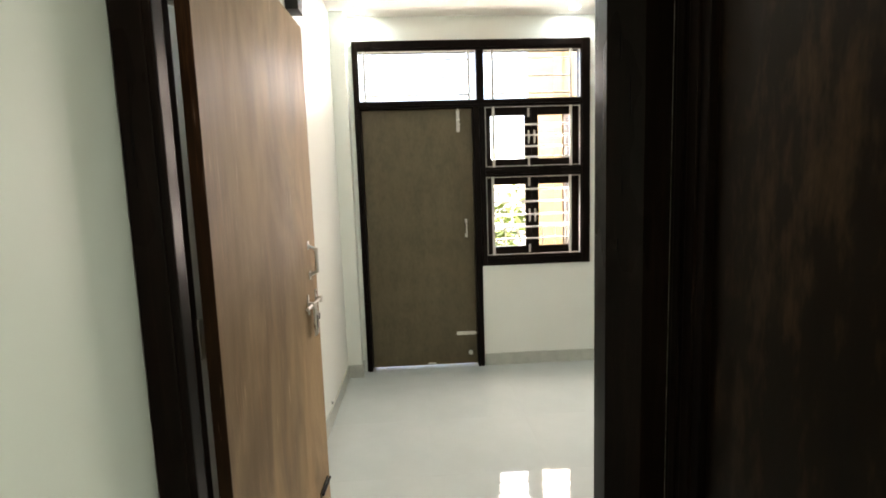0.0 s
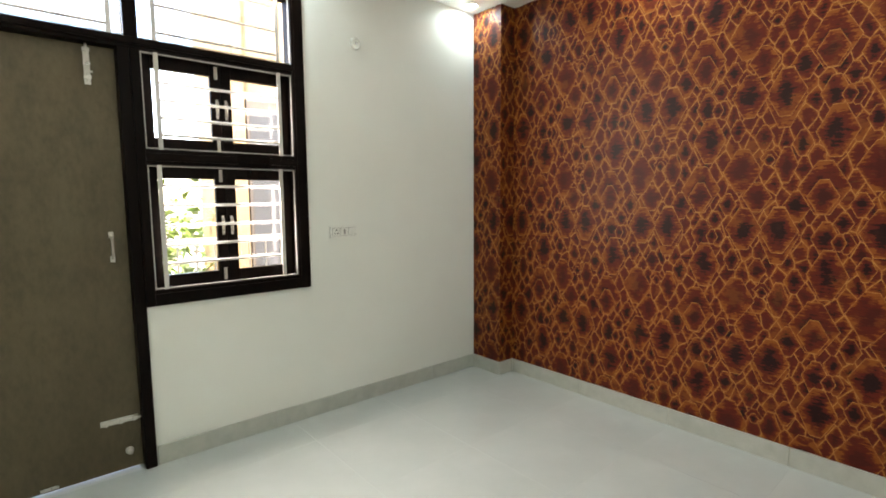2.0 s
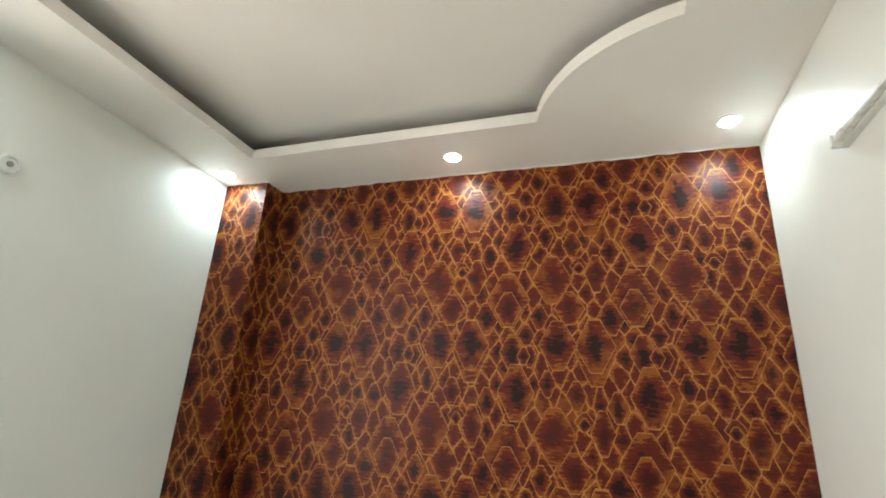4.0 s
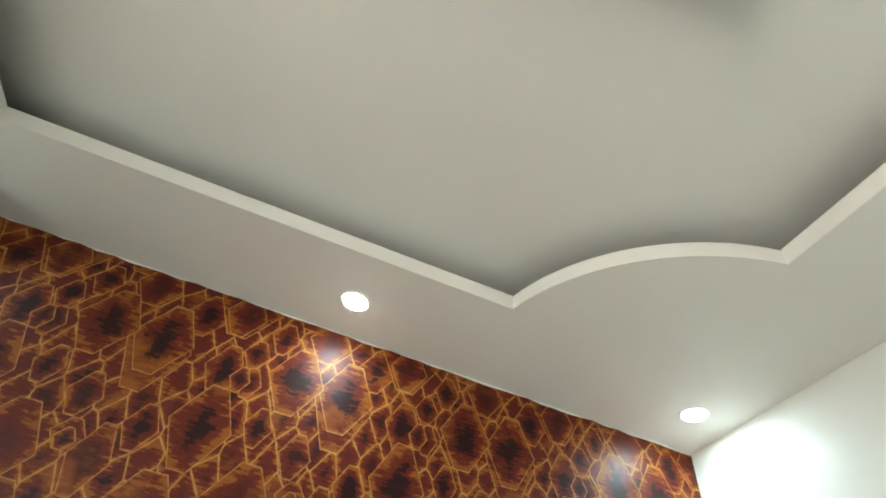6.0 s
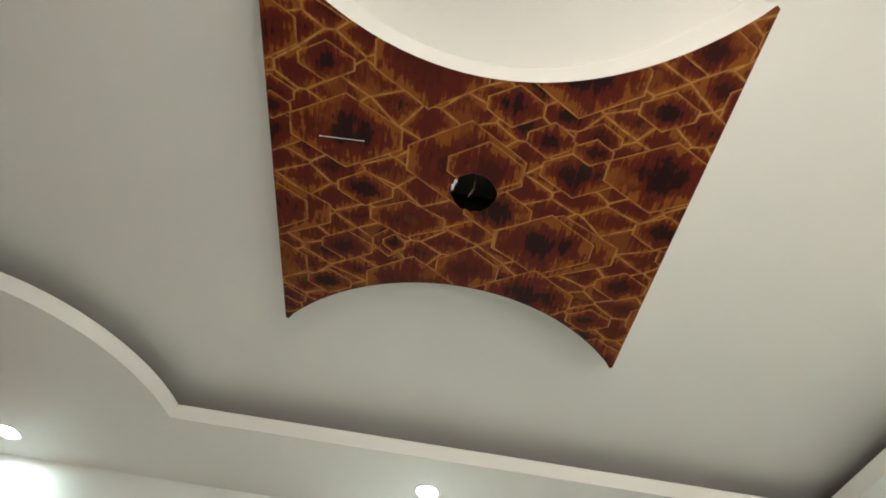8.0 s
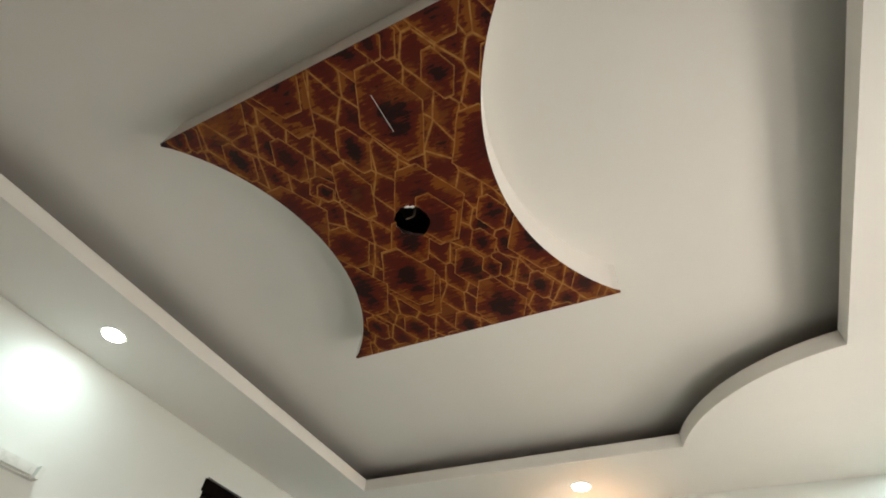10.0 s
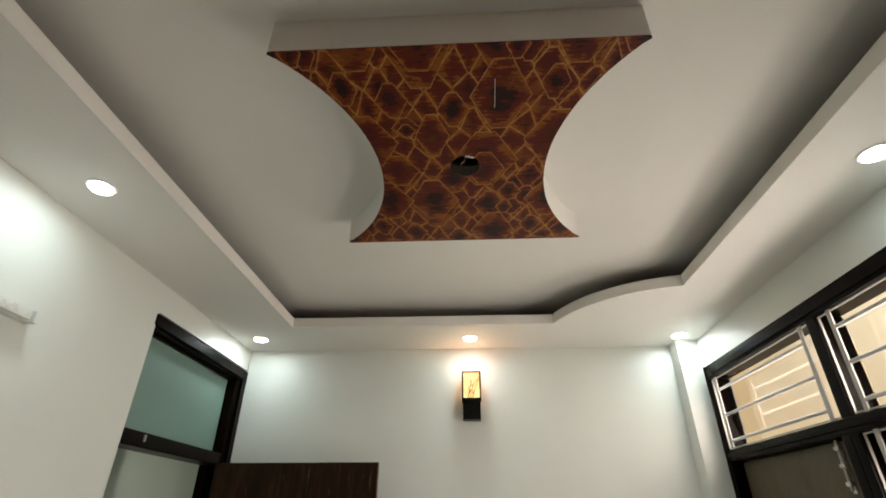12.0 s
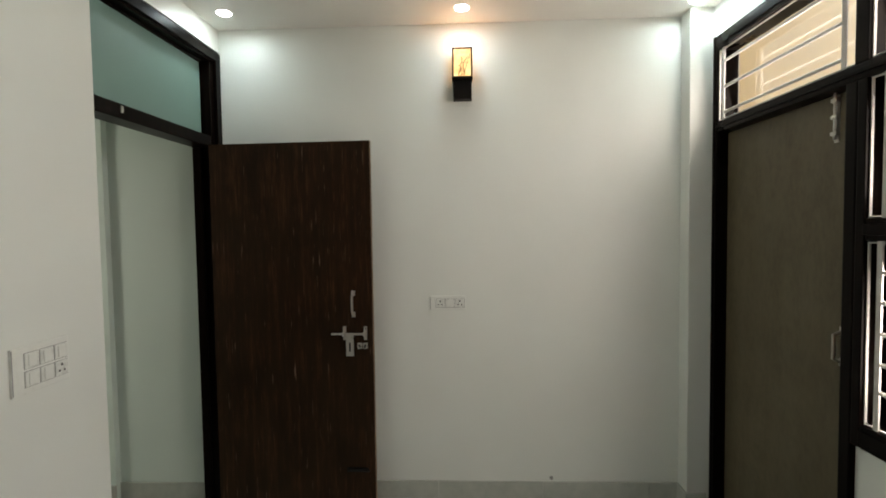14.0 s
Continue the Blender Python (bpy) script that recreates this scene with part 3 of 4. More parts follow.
# ---- doors ----
def pull_handle(parent, x, z0, z1, name="handle"):
    """A D-shaped pull on the face y = 0 that looks to -y."""
    bm = boxes((x - 0.010, -0.003, z0, x + 0.010, 0.0, z0 + 0.03), (x - 0.010, -0.003, z1 - 0.03, x + 0.010, 0.0, z1), bevel=0.001)
    tube(bm, (x, 0, z0 + 0.016), (x, -0.03, z0 + 0.03), 0.006, 10)
    tube(bm, (x, -0.03, z0 + 0.026), (x, -0.03, z1 - 0.026), 0.0065, 10)
    tube(bm, (x, -0.03, z1 - 0.03), (x, 0, z1 - 0.016), 0.006, 10)
    return part(name, bm, M_STEEL, parent, "steel pull handle", True)


def balcony_door():
    d = thing("balcony_door", "closed flush door in grey-brown laminate under a transom", "door", at=(FX0 + 0.0455, N + 0.036, 0.012))
    w, h = 0.842, 2.02
    part("leaf", boxes((0, 0, 0, w, 0.032, h), bevel=0.002), M_BALC, d)
    pull_handle(d, w - 0.065, 1.03, 1.175)
    # tower bolt under the transom
    x = w - 0.108
    bm = boxes((x - 0.012, -0.003, h - 0.175, x + 0.012, 0, h - 0.01), bevel=0.001)
    tube(bm, (x, -0.010, h - 0.165), (x, -0.010, h + 0.012), 0.0055, 10)
    tube(bm, (x, -0.010, h - 0.12), (x + 0.018, -0.022, h - 0.12), 0.004, 8)
    for z in (h - 0.15, h - 0.09, h - 0.03):
        box(bm, x - 0.014, -0.017, z, x + 0.014, -0.002, z + 0.014, bevel=0.002)
    part("tower_bolt", bm, M_STEEL, d, "steel tower bolt", True)
    # sliding bolt near the floor
    z = 0.252
    bm = boxes((w - 0.165, -0.003, z - 0.014, w - 0.01, 0, z + 0.014), bevel=0.001)
    tube(bm, (w - 0.16, -0.010, z), (w + 0.028, -0.010, z), 0.006, 10)
    for x in (w - 0.15, w - 0.09, w - 0.035):
        box(bm, x, -0.018, z - 0.012, x + 0.014, -0.002, z + 0.012, bevel=0.002)
    part("sliding_bolt", bm, M_STEEL, d, "steel sliding bolt", True)
    stop = lathe(((0.018, 0.0), (0.018, 0.006), (0.012, 0.018), (0.013, 0.028), (0.008, 0.032)), 16)
    bmesh.ops.transform(stop, matrix=pose(w - 0.055, 0, 0.09, 90), verts=stop.verts[:])
    part("door_stop", stop, M_GRILLE, d, "small white door stop", True)
    part("drop_plate", boxes((w * 0.52, -0.004, 0.006, w * 0.6, 0, 0.02), bevel=0.001), M_STEEL, d, "worn metal plate")
    return d


balcony_door()

# room doorway: frame, transom glass and open leaf
df = thing("door_1", "black-brown timber door frame with a frosted transom", "door frame")
df["kind"] = "structure"
fy0, fy1 = -0.118, -0.012
for nm, specs in (("jamb", ((0.029, fy0, 0, 0.09, fy1, 2.572), (0.089, fy0 + 0.001, 0, 0.106, fy1 - 0.06, 2.506))),
                  ("head", ((0.09, fy0, 2.506, 0.972, fy1, 2.573), (0.106, fy0 + 0.001, 2.492, 0.972, fy1 - 0.038, 2.5055))),
                  ("transom_bar", ((0.0905, fy0 + 0.002, 2.03, 0.9715, fy1 - 0.002, 2.092),))):
    part(nm, boxes(*specs, bevel=0.005), M_FRAME, df)
jamb_line = [(0.972, -0.005), (0.972, -0.07), (1.03, -0.119), (1.085, -0.119), (1.085, -0.1155), (1.0345, -0.1155), (1.0345, -0.0702), (0.9845, -0.0702), (0.9845, -0.005)]
part("jamb", plate(jamb_line, [], 0, 2.572), M_FRAME, df, "black-brown jamb with a splayed back")
part("architrave", boxes((0.0005, fy1 - 0.002, 0, 0.052, 0.006, 2.565), (0.052, fy1 - 0.002, 2.515, 0.984, 0.006, 2.565), bevel=0.004), M_FRAME, df)
part("transom_pane", boxes((0.1065, -0.066, 2.0925, 0.9715, -0.061, 2.4915)), M_FROST, df, "frosted greenish glass")
part("transom_catch", boxes((0.80, fy1 - 0.006, 2.055, 0.812, fy1 + 0.004, 2.082), bevel=0.001), M_STEEL, df, "tiny steel catch")
part("strike_hole", tube(bmesh.new(), (0.9705, -0.018, 0.955), (0.9735, -0.018, 0.955), 0.010, 14), M_DARK, df, "dark bolt hole")
for z in (0.28, 1.05, 1.8):
    part("hinge", tube(boxes((0.088, -0.014, z, 0.092, 0.010, z + 0.09), bevel=0.001), (0.088, 0.0, z), (0.088, 0.0, z + 0.09), 0.006, 10), M_STEEL, df, "steel butt hinge", True)


def room_door():
    """Opened flat against the west wall; local x runs along the leaf, local -y is the face to the room."""
    d = thing("room_door", "dark walnut laminate door standing fully open along the wall", "door", at=(0.131, -0.010, 0.012), turn=87.9)
    w, h = 0.893, 2.026
    part("leaf", boxes((0, 0, 0, w, 0.032, h), bevel=0.002), M_LEAF, d)
    pull_handle(d, w - 0.105, 1.075, 1.22)
    z = 0.985
    bm = bmesh.new()
    tube(bm, (w - 0.225, -0.016, z), (w - 0.03, -0.016, z), 0.0065, 10)
    for x in (w - 0.165, w - 0.05):
        box(bm, x, -0.004, z - 0.035, x + 0.018, 0, z + 0.04, bevel=0.001)
        box(bm, x, -0.026, z - 0.012, x + 0.018, -0.003, z + 0.012, bevel=0.003)
    part("sliding_bolt", bm, M_STEEL, d, "steel aldrop bolt", True)
    part("hasp", boxes((w - 0.145, -0.022, z - 0.12, w - 0.103, -0.014, z + 0.006), bevel=0.002), M_STEEL, d, "steel hasp plate")
    part("hasp_slot", boxes((w - 0.128, -0.0235, z - 0.095, w - 0.119, -0.021, z - 0.045), bevel=0.001), M_DARK, d, "dark keyhole slot")
    st = boxes((w - 0.085, -0.012, z - 0.082, w - 0.06, 0, z - 0.05), (w - 0.055, -0.012, z - 0.082, w - 0.03, 0, z - 0.05), bevel=0.003)
    part("staple", st, M_STEEL, d, "steel staple")
    part("staple_eye", boxes((w - 0.077, -0.0135, z - 0.074, w - 0.068, -0.011, z - 0.058), (w - 0.047, -0.0135, z - 0.074, w - 0.038, -0.011, z - 0.058)), M_DARK, d, "dark staple eye")
    low = boxes((w - 0.16, -0.004, 0.215, w - 0.04, 0, 0.24), bevel=0.001)
    tube(low, (w - 0.155, -0.010, 0.228), (w - 0.03, -0.010, 0.228), 0.005, 10)
    part("lower_bolt", low, M_BLACK, d, "dull dark lower bolt", True)
    return d


room_door()

# ---- hall ----
structure("hall_wall_east", boxes((HALL_E, -0.19, 2.571, HALL_E + TW, -TW, TOP), (HALL_E, HALL_S, 0, HALL_E + TW, -2.7, TOP), (HALL_E, -2.7, 0, HALL_E + TW, -1.7, 0.8), (HALL_E, -2.7, 2.2, HALL_E + TW, -1.7, TOP), (HALL_E, -1.7, 0, HALL_E + TW, -1.30, TOP), (HALL_E, -1.30, 2.57, HALL_E + TW, -0.19, TOP)), M_HALL, "pale green-white hall wall with a side window", "wall")
structure("hall_wall_south", boxes((-TW, HALL_S - TW, 0, HALL_E + TW, HALL_S, TOP)), M_HALL, "pale plain hall end wall", "wall")
structure("hall_wall_face", boxes((-0.004, HALL_S + 0.001, 0, 0.028, -0.1185, TOP - 0.001)), M_HALL, "pale green-white painted hall wall", "wall")
SX = HALL_E + TW
structure("side_room_walls", boxes((SX, -2.9, 0, SX + 1.6, -2.8, TOP), (SX, -1.55, 0, SX + 1.6, -1.45, TOP), (SX + 1.5, -2.8, 0, SX + 1.6, -1.55, TOP), (SX, -2.8, TOP - 0.1, SX + 1.5, -1.55, TOP), (SX, -2.8, -0.12, SX + 1.5, -1.55, -0.001)), M_HALL, "pale plain walls of a side room off the hall", "wall")
structure("hall_ceiling", boxes((0.028, HALL_S, 2.75, HALL_E, -TW, 2.78)), M_CEIL, "plain white hall ceiling", "ceiling")
structure("hall_pier", boxes((0.0285, -1.1, 0, 0.07, -0.66, 2.75), bevel=0.004), M_HALL, "shallow plastered pier in the hall", "pier")

hd = thing("hall_door", "closed laminate door, coloured near-black for shade, in a black frame", "door", at=(0, 0, 0))
part("frame_jamb", boxes((1.085, -0.24, 0, 1.175, -0.1193, 2.57), (1.078, -0.215, 0, 1.09, -0.185, 2.57), (1.080, -0.165, 0, 1.09, -0.14, 2.57), bevel=0.003), M_FRAME, hd)
part("frame_jamb", boxes((1.06, -1.30, 0, 1.175, -1.22, 2.57), bevel=0.005), M_FRAME, hd)
part("frame_head", boxes((1.085, -1.22, 2.08, 1.175, -0.2405, 2.57), bevel=0.005), M_FRAME, hd)
part("leaf", boxes((1.10, -1.219, 0.01, 1.132, -0.2405, 2.079), bevel=0.002), M_LEAF_SHADED, hd)


# ---- skirting ----
def skirting(name, specs):
    bm = bmesh.new()
    for s in specs:
        box(bm, *s, bevel=0.0015)
    return structure(name, bm, M_SKIRT, "polished grey-green stone skirting", "skirting")


H, T = 0.098, 0.012
skirting("baseboard_north", [(x, N - T, 0, min(x + 0.598, 3.308), N - 0.0002, H) for x in (1.085, 1.685, 2.285, 2.885)])
skirting("baseboard_west", [(0.0002, y, 0, T, min(y + 0.598, 2.5845), H) for y in (0.02, 0.62, 1.22, 1.82, 2.42)])
skirting("baseboard_column", [(0.0125, 2.573, 0, 0.120, 2.5848, H), (0.1082, 2.585, 0, 0.120, N - 0.024, H)])
skirting("baseboard_east", [(E - T, y, 0, E - 0.0002, min(y + 0.598, 2.419), H) for y in (0.014, 0.614, 1.214, 1.814)])
skirting("baseboard_pilaster", [(3.298, 2.42, 0, E - 0.0125, 2.4318, H), (3.298, 2.432, 0, 3.3098, N - 0.0125, H)])
skirting("baseboard_south", [(x, 0.0002, 0, min(x + 0.598, E - 0.0125), T, H) for x in (0.987, 1.59, 2.19, 2.79, 3.39)])
skirting("baseboard_hall", [(0.0702, -1.1, 0, 0.082, -0.66, 0.09), (0.0282, -0.659, 0, 0.04, -0.12, 0.09), (0.0282, HALL_S, 0, 0.04, -1.101, 0.09)])


# ---- switches and sockets ----
def switch_plate(label, at, turn, cols, rows, kinds, w, h):
    """Modular plate on a wall; local -y looks into the room. kinds: s switch, o socket, b blank, f fan knob."""
    p = thing("switch_plate", label, "switch plate", "switch plates on the walls", at, turn)
    part("plate", boxes((-w / 2, -0.009, -h / 2, w / 2, 0, h / 2), bevel=0.003), M_PLASTIC, p)
    mw, mh = 0.050, 0.048
    for k, kind in enumerate(kinds):
        x = (k % cols - (cols - 1) / 2) * (mw + 0.006) + (w - cols * (mw + 0.006) - 0.012) / 2
        z = ((rows - 1) / 2 - k // cols) * (mh + 0.010)
        part("module_gap", boxes((x - mw / 2 - 0.0016, -0.0098, z - mh / 2 - 0.0016, x + mw / 2 + 0.0016, -0.0088, z + mh / 2 + 0.0016)), M_GREY, p, "grey shadow gap")
        part("module", boxes((x - mw / 2, -0.0125, z - mh / 2, x + mw / 2, -0.008, z + mh / 2), bevel=0.002), M_KEY, p)
        if kind == "s":
            part("rocker", boxes((x - 0.014, -0.0155, z - 0.019, x + 0.014, -0.012, z + 0.019), bevel=0.002), M_PLASTIC, p)
        elif kind == "o":
            bm = bmesh.new()
            for dx, dz, r in ((0, 0.012, 0.0046), (-0.010, -0.008, 0.0038), (0.010, -0.008, 0.0038)):
                tube(bm, (x + dx, -0.0132, z + dz), (x + dx, -0.012, z + dz), r, 10)
            part("socket_holes", bm, M_DARK, p, "dark socket holes")
        elif kind == "d":
            part("rocker", boxes((x - 0.007, -0.0155, z - 0.015, x + 0.007, -0.012, z + 0.015), bevel=0.002), M_GREY, p, "grey rocker switch")
    part("side_line", boxes((-w / 2 + 0.001, -0.0095, -h / 2 + 0.004, -w / 2 + 0.004, -0.0088, h / 2 - 0.004)), M_GREY, p)
    return p


switch_plate("white modular plate with two sockets and a switch", (0.0, 1.286, 1.136), 90, 3, 1, "oso", 0.205, 0.082)
switch_plate("white modular plate with a socket and a grey switch", (2.168, N, 1.131), 0, 3, 1, "odb", 0.19, 0.075)
switch_plate("large white modular switchboard with five switches and a socket", (1.262, 0.0, 1.14), 180, 3, 2, "ssssso", 0.215, 0.15)

pl = thing("ceiling_rose", "round white cable outlet plate with an empty centre", "cable outlet", at=(2.29, N, 2.292))
for nm, prof, mat in (("rim", ((0.038, 0.0), (0.038, 0.012), (0.032, 0.018), (0.025, 0.018), (0.024, 0.010)), M_KEY), ("recess", ((0.0238, 0.0102), (0.0238, 0.0112), (0.012, 0.0112)), M_KEY), ("centre", ((0.011, 0.0115), (0.010, 0.018), (0.005, 0.0195)), M_GREY)):
    bm = lathe(prof, 28)
    bmesh.ops.transform(bm, matrix=pose(0, 0, 0, 90), verts=bm.verts[:])
    part(nm, bm, mat, pl, "", True)

plug = lathe(((0.010, 0.0), (0.010, 0.006), (0.006, 0.010)), 14)
bmesh.ops.transform(plug, matrix=pose(0.0, 1.869, 0.118, 0, 90), verts=plug.verts[:])
tagged(new("wall_plug", mesh("wall_plug", plug, M_GREY, True)), "small dark wall plug just above the skirting", "wall plug")

# tube light on the south wall
tl = thing("tube_light", "slim white LED tube batten on the wall, switched off", "tube light", at=(2.18, 0.0, 2.31))
part("body", boxes((-0.585, 0.0, -0.018, 0.585, 0.022, 0.018), bevel=0.003), M_PLASTIC, tl)
part("diffuser", boxes((-0.575, 0.022, -0.015, 0.575, 0.042, 0.015), bevel=0.008), M_KEY, tl, "milky tube cover", True)
for sx in (-1, 1):
    part("end_cap", boxes((sx * 0.585, 0.0, -0.019, sx * 0.602, 0.044, 0.019), bevel=0.005), M_PLASTIC, tl)


# ---- wall lantern ----
def wall_lantern():
    s = thing("wall_lantern", "small black metal wall lantern with glowing art glass", "wall lamp", at=(0.0, 1.384, 2.27))
    part("back_box", boxes((0.0, -0.050, 0.0, 0.062, 0.050, 0.112), bevel=0.003), M_BLACK, s, "plain black box")
    z0, z1, x0, x1, hw = 0.112, 0.262, 0.02, 0.108, 0.055
    bars = []
    for x in (x0, x1 - 0.009):
        for y in (-hw, hw - 0.009):
            bars.append((x, y, z0 - 0.012, x + 0.009, y + 0.009, z1))
    bars += [(x0, -hw, z1 - 0.008, x1, -hw + 0.009, z1 + 0.001), (x0, hw - 0.009, z1 - 0.008, x1, hw, z1 + 0.001), (x1 - 0.009, -hw + 0.009, z1 - 0.008, x1, hw - 0.009, z1)]
    for q in bars:
        part("cage_bar", boxes(q, bevel=0.0015), M_BLACK, s)
    part("cage_base", boxes((x0, -hw, z0 - 0.012, x1, hw, z0 - 0.002), bevel=0.0015), M_BLACK, s)
    part("bracket", boxes((0.0, -0.012, 0.10, 0.04, 0.012, 0.118), bevel=0.002), M_BLACK, s)
    for q in ((x1 - 0.006, -hw + 0.009, z0, x1 - 0.003, hw - 0.009, z1 - 0.008), (x0 + 0.009, -hw + 0.003, z0, x1 - 0.009, -hw + 0.006, z1 - 0.008), (x0 + 0.009, hw - 0.006, z0, x1 - 0.009, hw - 0.003, z1 - 0.008)):
        part("glass", boxes(q), M_LANTERN, s, "lit amber glass with dark branches")
    br = bmesh.new()
    rnd = random.Random(3)
    for k in range(3):
        p = Vector((x1 - 0.0015, rnd.uniform(-0.035, 0.02), z0))
        for _ in range(5):
            q = p + Vector((0, rnd.uniform(-0.012, 0.022), rnd.uniform(0.012, 0.03)))
            q.y = max(-0.044, min(0.044, q.y))
            q.z = min(q.z, z1 - 0.01)
            tube(br, p, q, 0.0016, 6)
            p = q
    part("branches", br, M_BLACK, s, "thin black branch pattern")
    return s


wall_lantern()
bulb = bpy.data.lights.new("lantern_bulb", "POINT")
bulb.energy, bulb.color, bulb.shadow_soft_size = SCONCE_POWER, (1.0, 0.58, 0.30), 0.02
new("lantern_bulb", bulb).matrix_world = pose(0.064, 1.384, 2.52)

# ---- daylight in the hall window ----
hl = bpy.data.lights.new("hall_daylight", "AREA")
hl.shape, hl.size, hl.size_y, hl.energy, hl.color = "RECTANGLE", 0.95, 1.35, HALL_POWER, (0.93, 1.0, 0.95)
new("hall_daylight", hl).matrix_world = look((HALL_E + 0.06, -2.2, 1.5), (0, -2.2, 1.5))

# daylight in the openings of the balcony frame: transoms, then the grilled window
PANES = [(0.185, 1.052, 2.10, 2.445, 0.20), (1.126, 1.854, 2.10, 2.445, 0.17)]
PANES += [(x, x + 0.27, z0, z1, f) for x in (1.170, 1.541) for z0, z1, f in ((0.955, 1.442, 0.19), (1.641, 1.973, 0.125))]
for x0, x1, z0, z1, share in PANES:
    wl = bpy.data.lights.new("window_daylight", "AREA")
    wl.shape, wl.size, wl.size_y = "RECTANGLE", x1 - x0 - 0.03, z1 - z0 - 0.03
    wl.energy, wl.color = WINDOW_POWER * share, (0.96, 0.97, 0.97)
    back, down = (0.040, -0.25) if z0 > 2.05 else (0.020, -0.12)
    at = Vector(((x0 + x1) / 2, N + back, (z0 + z1) / 2))
    new("window_daylight", wl).matrix_world = look(at, at + Vector((0, -1, down)))

# ---- outside: balcony, neighbours, tree, ground ----
structure("balcony_floor", boxes((-0.6, N + TW, -0.16, 3.4, 4.15, -0.02)), M_CONCRETE, "concrete balcony floor", "balcony floor")
structure("balcony_wall_west", boxes((-0.6, N + TW, -3.39, -0.42, 6.2, 4.6)), M_CREAM, "cream-yellow wall of the next building beside the balcony", "wall")
structure("balcony_wall_east", boxes((3.22, N + TW, -0.02, 3.4, 4.15, 3.1)), M_CREAM, "cream-yellow balcony side wall", "wall")
structure("balcony_soffit", boxes((-0.419, N + TW, 2.98, 3.219, 3.25, 3.12)), M_CREAM, "cream-yellow underside of the balcony above", "balcony ceiling")
rail = thing("balcony_railing", "white painted steel balcony railing with upright bars", "railing", at=(0, 4.08, -0.02))
for z in (0.15, 1.02):
    part("rail", boxes((-0.419, -0.02, z, 3.219, 0.02, z + 0.04), bevel=0.004), M_GRILLE, rail)
for k in range(27):
    x = -0.36 + k * 0.134
    part("baluster", tube(bmesh.new(), (x, 0, 0.19), (x, 0, 1.02), 0.008, 8), M_GRILLE, rail)
for x in (-0.40, 1.0, 3.18):
    part("post", boxes((x, -0.018, 0, x + 0.036, 0.018, 1.02), bevel=0.003), M_GRILLE, rail)
structure("ground", boxes((-400, 4.16, -3.5, 400, 800, -3.4)), M_GROUND, "dusty ground of the lane and plots below", "ground")


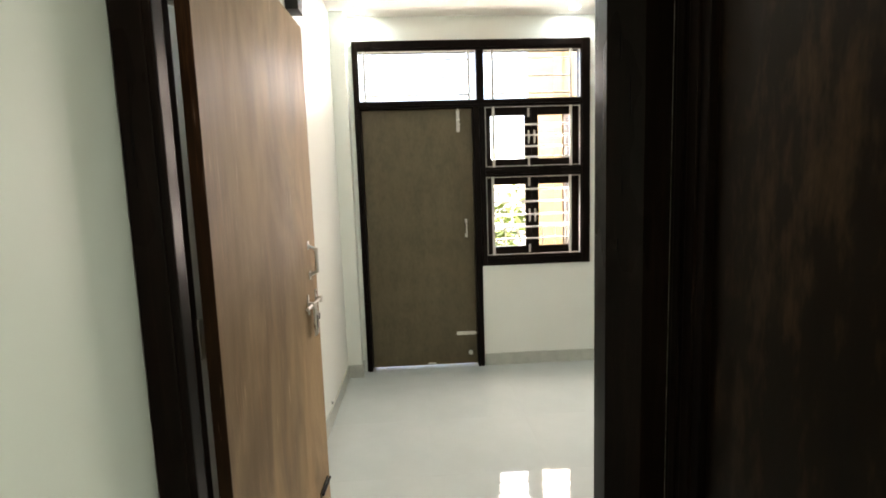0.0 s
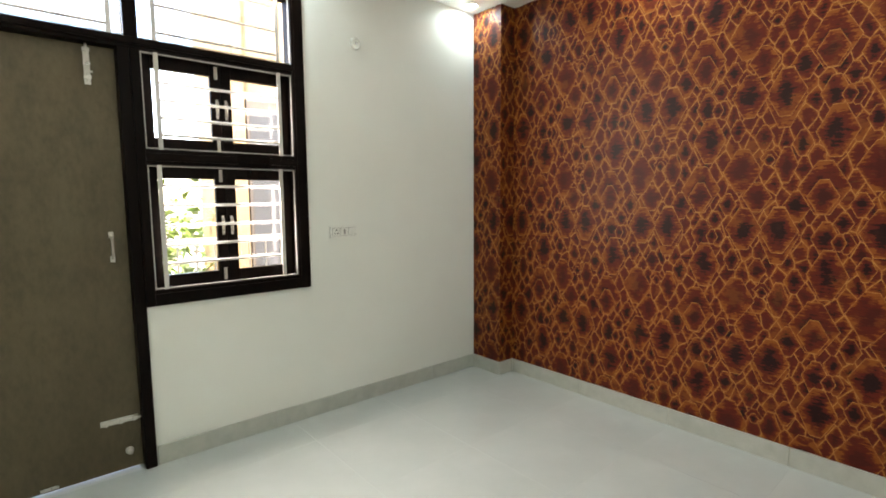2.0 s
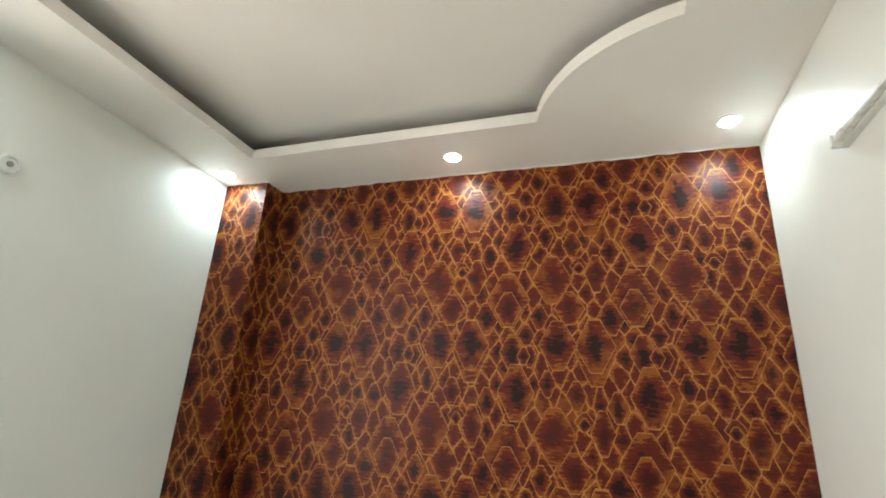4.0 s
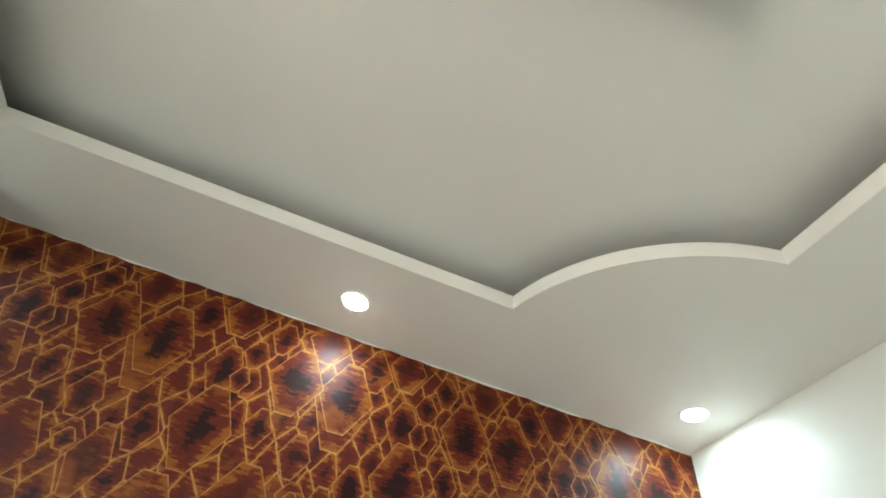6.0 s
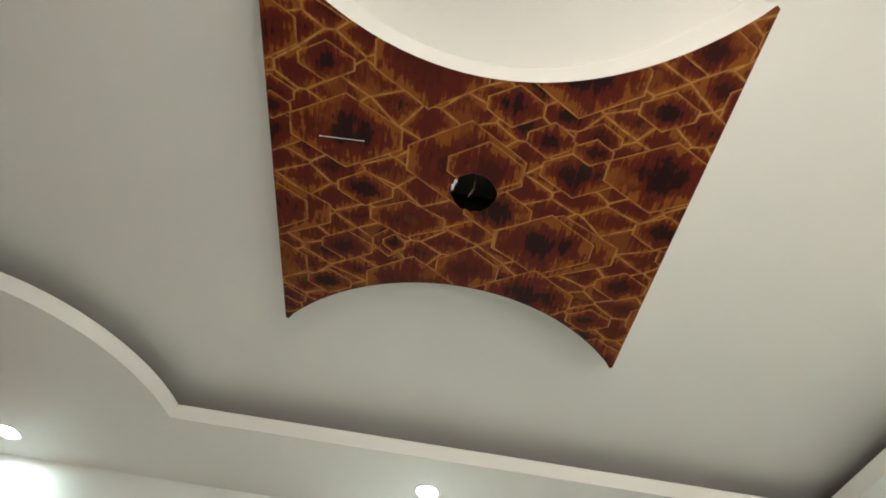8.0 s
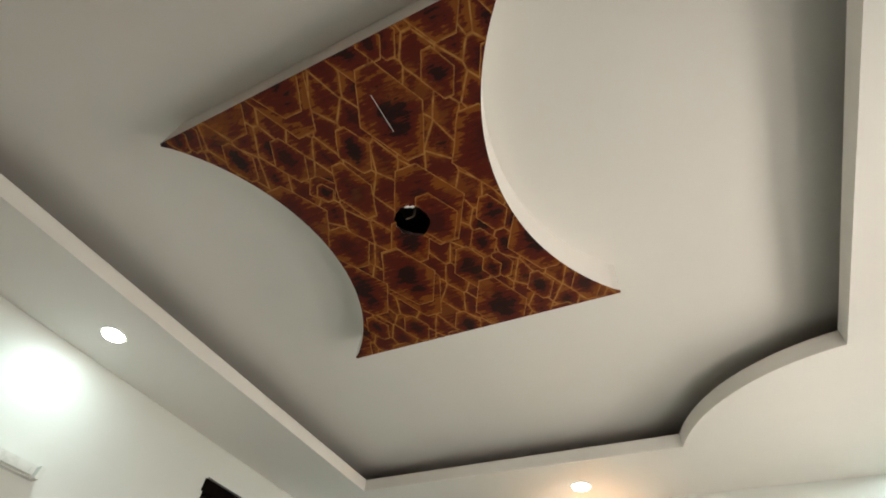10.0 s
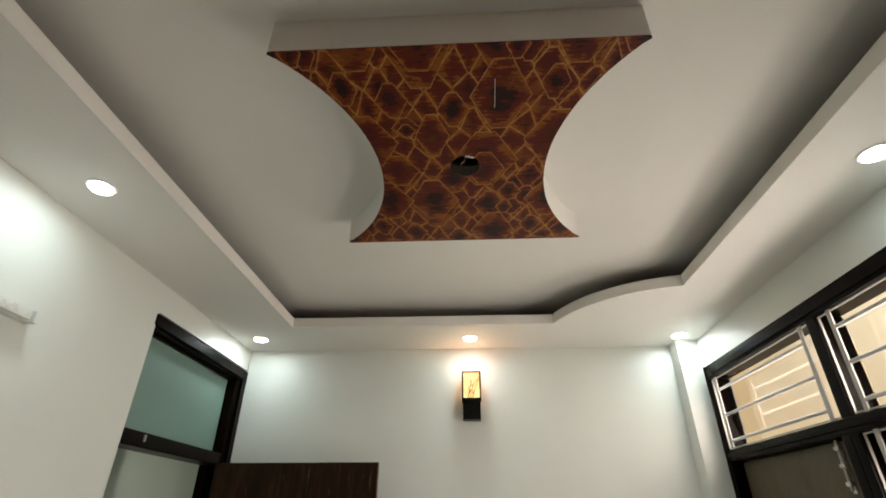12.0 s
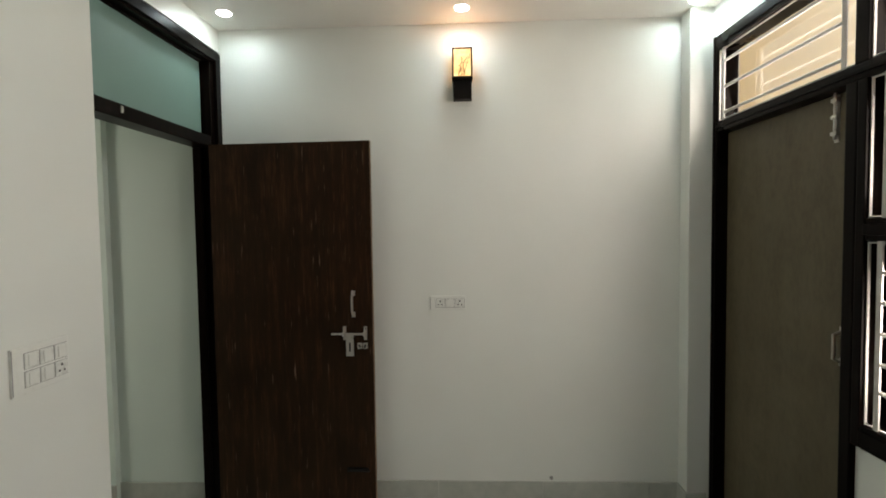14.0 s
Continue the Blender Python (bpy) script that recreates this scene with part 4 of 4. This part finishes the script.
def tree(x, y, z, seed, height, spread):
    t = thing("tree", "leafy green tree beyond the balcony", "tree", "trees outside the window", (x, y, z))
    rnd = random.Random(seed)
    bm = bmesh.new()
    tube(bm, (0, 0, 0), (0.06, 0.03, height * 0.55), 0.11, 10, 0.06)
    tips = []
    for k in range(9):
        a = rnd.uniform(0, math.tau)
        p = Vector((0.05, 0.02, height * rnd.uniform(0.38, 0.55)))
        for j in range(3):
            q = p + Vector((math.cos(a) * spread * 0.3, math.sin(a) * spread * 0.3, height * rnd.uniform(0.08, 0.17)))
            tube(bm, p, q, 0.035 / (j + 1), 6, 0.03 / (j + 2))
            a += rnd.uniform(-0.6, 0.6)
            p = q
            tips.append(q)
    part("trunk", bm, M_BARK, t)
    verts, faces = [], []
    for k in range(2600):
        c = rnd.choice(tips) + Vector((rnd.gauss(0, 0.26), rnd.gauss(0, 0.26), rnd.gauss(0, 0.24)))
        u = Vector((rnd.gauss(0, 1), rnd.gauss(0, 1), rnd.gauss(0, 0.6))).normalized()
        w = u.cross(Vector((rnd.gauss(0, 1), rnd.gauss(0, 1), rnd.gauss(0, 1)))).normalized()
        s = rnd.uniform(0.05, 0.10)
        i = len(verts)
        verts += [c - u * s, c + w * s * 0.42, c + u * s, c - w * s * 0.42]
        faces.append((i, i + 1, i + 2, i + 3))
    me = bpy.data.meshes.new("crown")
    me.from_pydata([tuple(v) for v in verts], [], faces)
    me.materials.append(M_LEAFGREEN)
    cr = new("crown", me)
    cr.parent = t
    cr["kind"] = "stuff"
    return t


tree(1.3, 7.6, -3.4, 5, 5.0, 1.2)
tree(-1.2, 9.0, -3.4, 6, 5.4, 1.4)

far = thing("neighbour_house", "yellow rendered neighbouring house with a flat roof", "house", at=(2.55, 5.9, -3.4))
part("wall", boxes((0, 0, 0, 6.0, 1.5, 9.0)), M_YELLOW, far)
part("roof", boxes((-0.2, -0.2, 9.0, 6.2, 1.7, 9.2)), M_PILLAR, far)
part("pilaster", boxes((-0.02, -0.12, 0, 0.1, 0.1, 8.9), bevel=0.01), M_YELLOW, far)
for wx, wz in ((0.14, 3.3), (1.6, 3.3), (3.2, 3.3), (1.6, 6.6), (3.2, 6.6)):
    w = part("window", boxes((wx, -0.05, wz, wx + 0.62, 0.03, wz + 2.6), bevel=0.01), M_PILLAR, far, "beige shuttered window")
    part("pane", boxes((wx + 0.03, -0.062, wz + 0.06, wx + 0.42, -0.051, wz + 2.5)), M_SHADE, w)

# ---- floor ----
floor = structure("floor", boxes((-TW, HALL_S - TW, -0.12, E + TW, N + TW, -0.0007)), M_GROUT, "floor of large polished white tiles", "floor")


def floor_tiles(x0, y0, x1, y1, side):
    cache = {}
    x = x0
    while x < x1 - 0.01:
        w = min(side, x1 - x)
        y = y0
        while y < y1 - 0.01:
            d = min(side, y1 - y)
            key = (round(w, 3), round(d, 3))
            if key not in cache:
                cache[key] = mesh("tile", boxes((0.0003, 0.0003, -0.010, w - 0.0003, d - 0.0003, 0.0), bevel=0.0002), M_FLOOR)
            o = new("tile", cache[key])
            o.location = (x, y, 0)
            o.parent = floor
            y += d
        x += w


floor_tiles(0.0, 0.0, E, N, 0.6)
floor_tiles(0.0, -3.0, HALL_E, 0.0, 0.6)
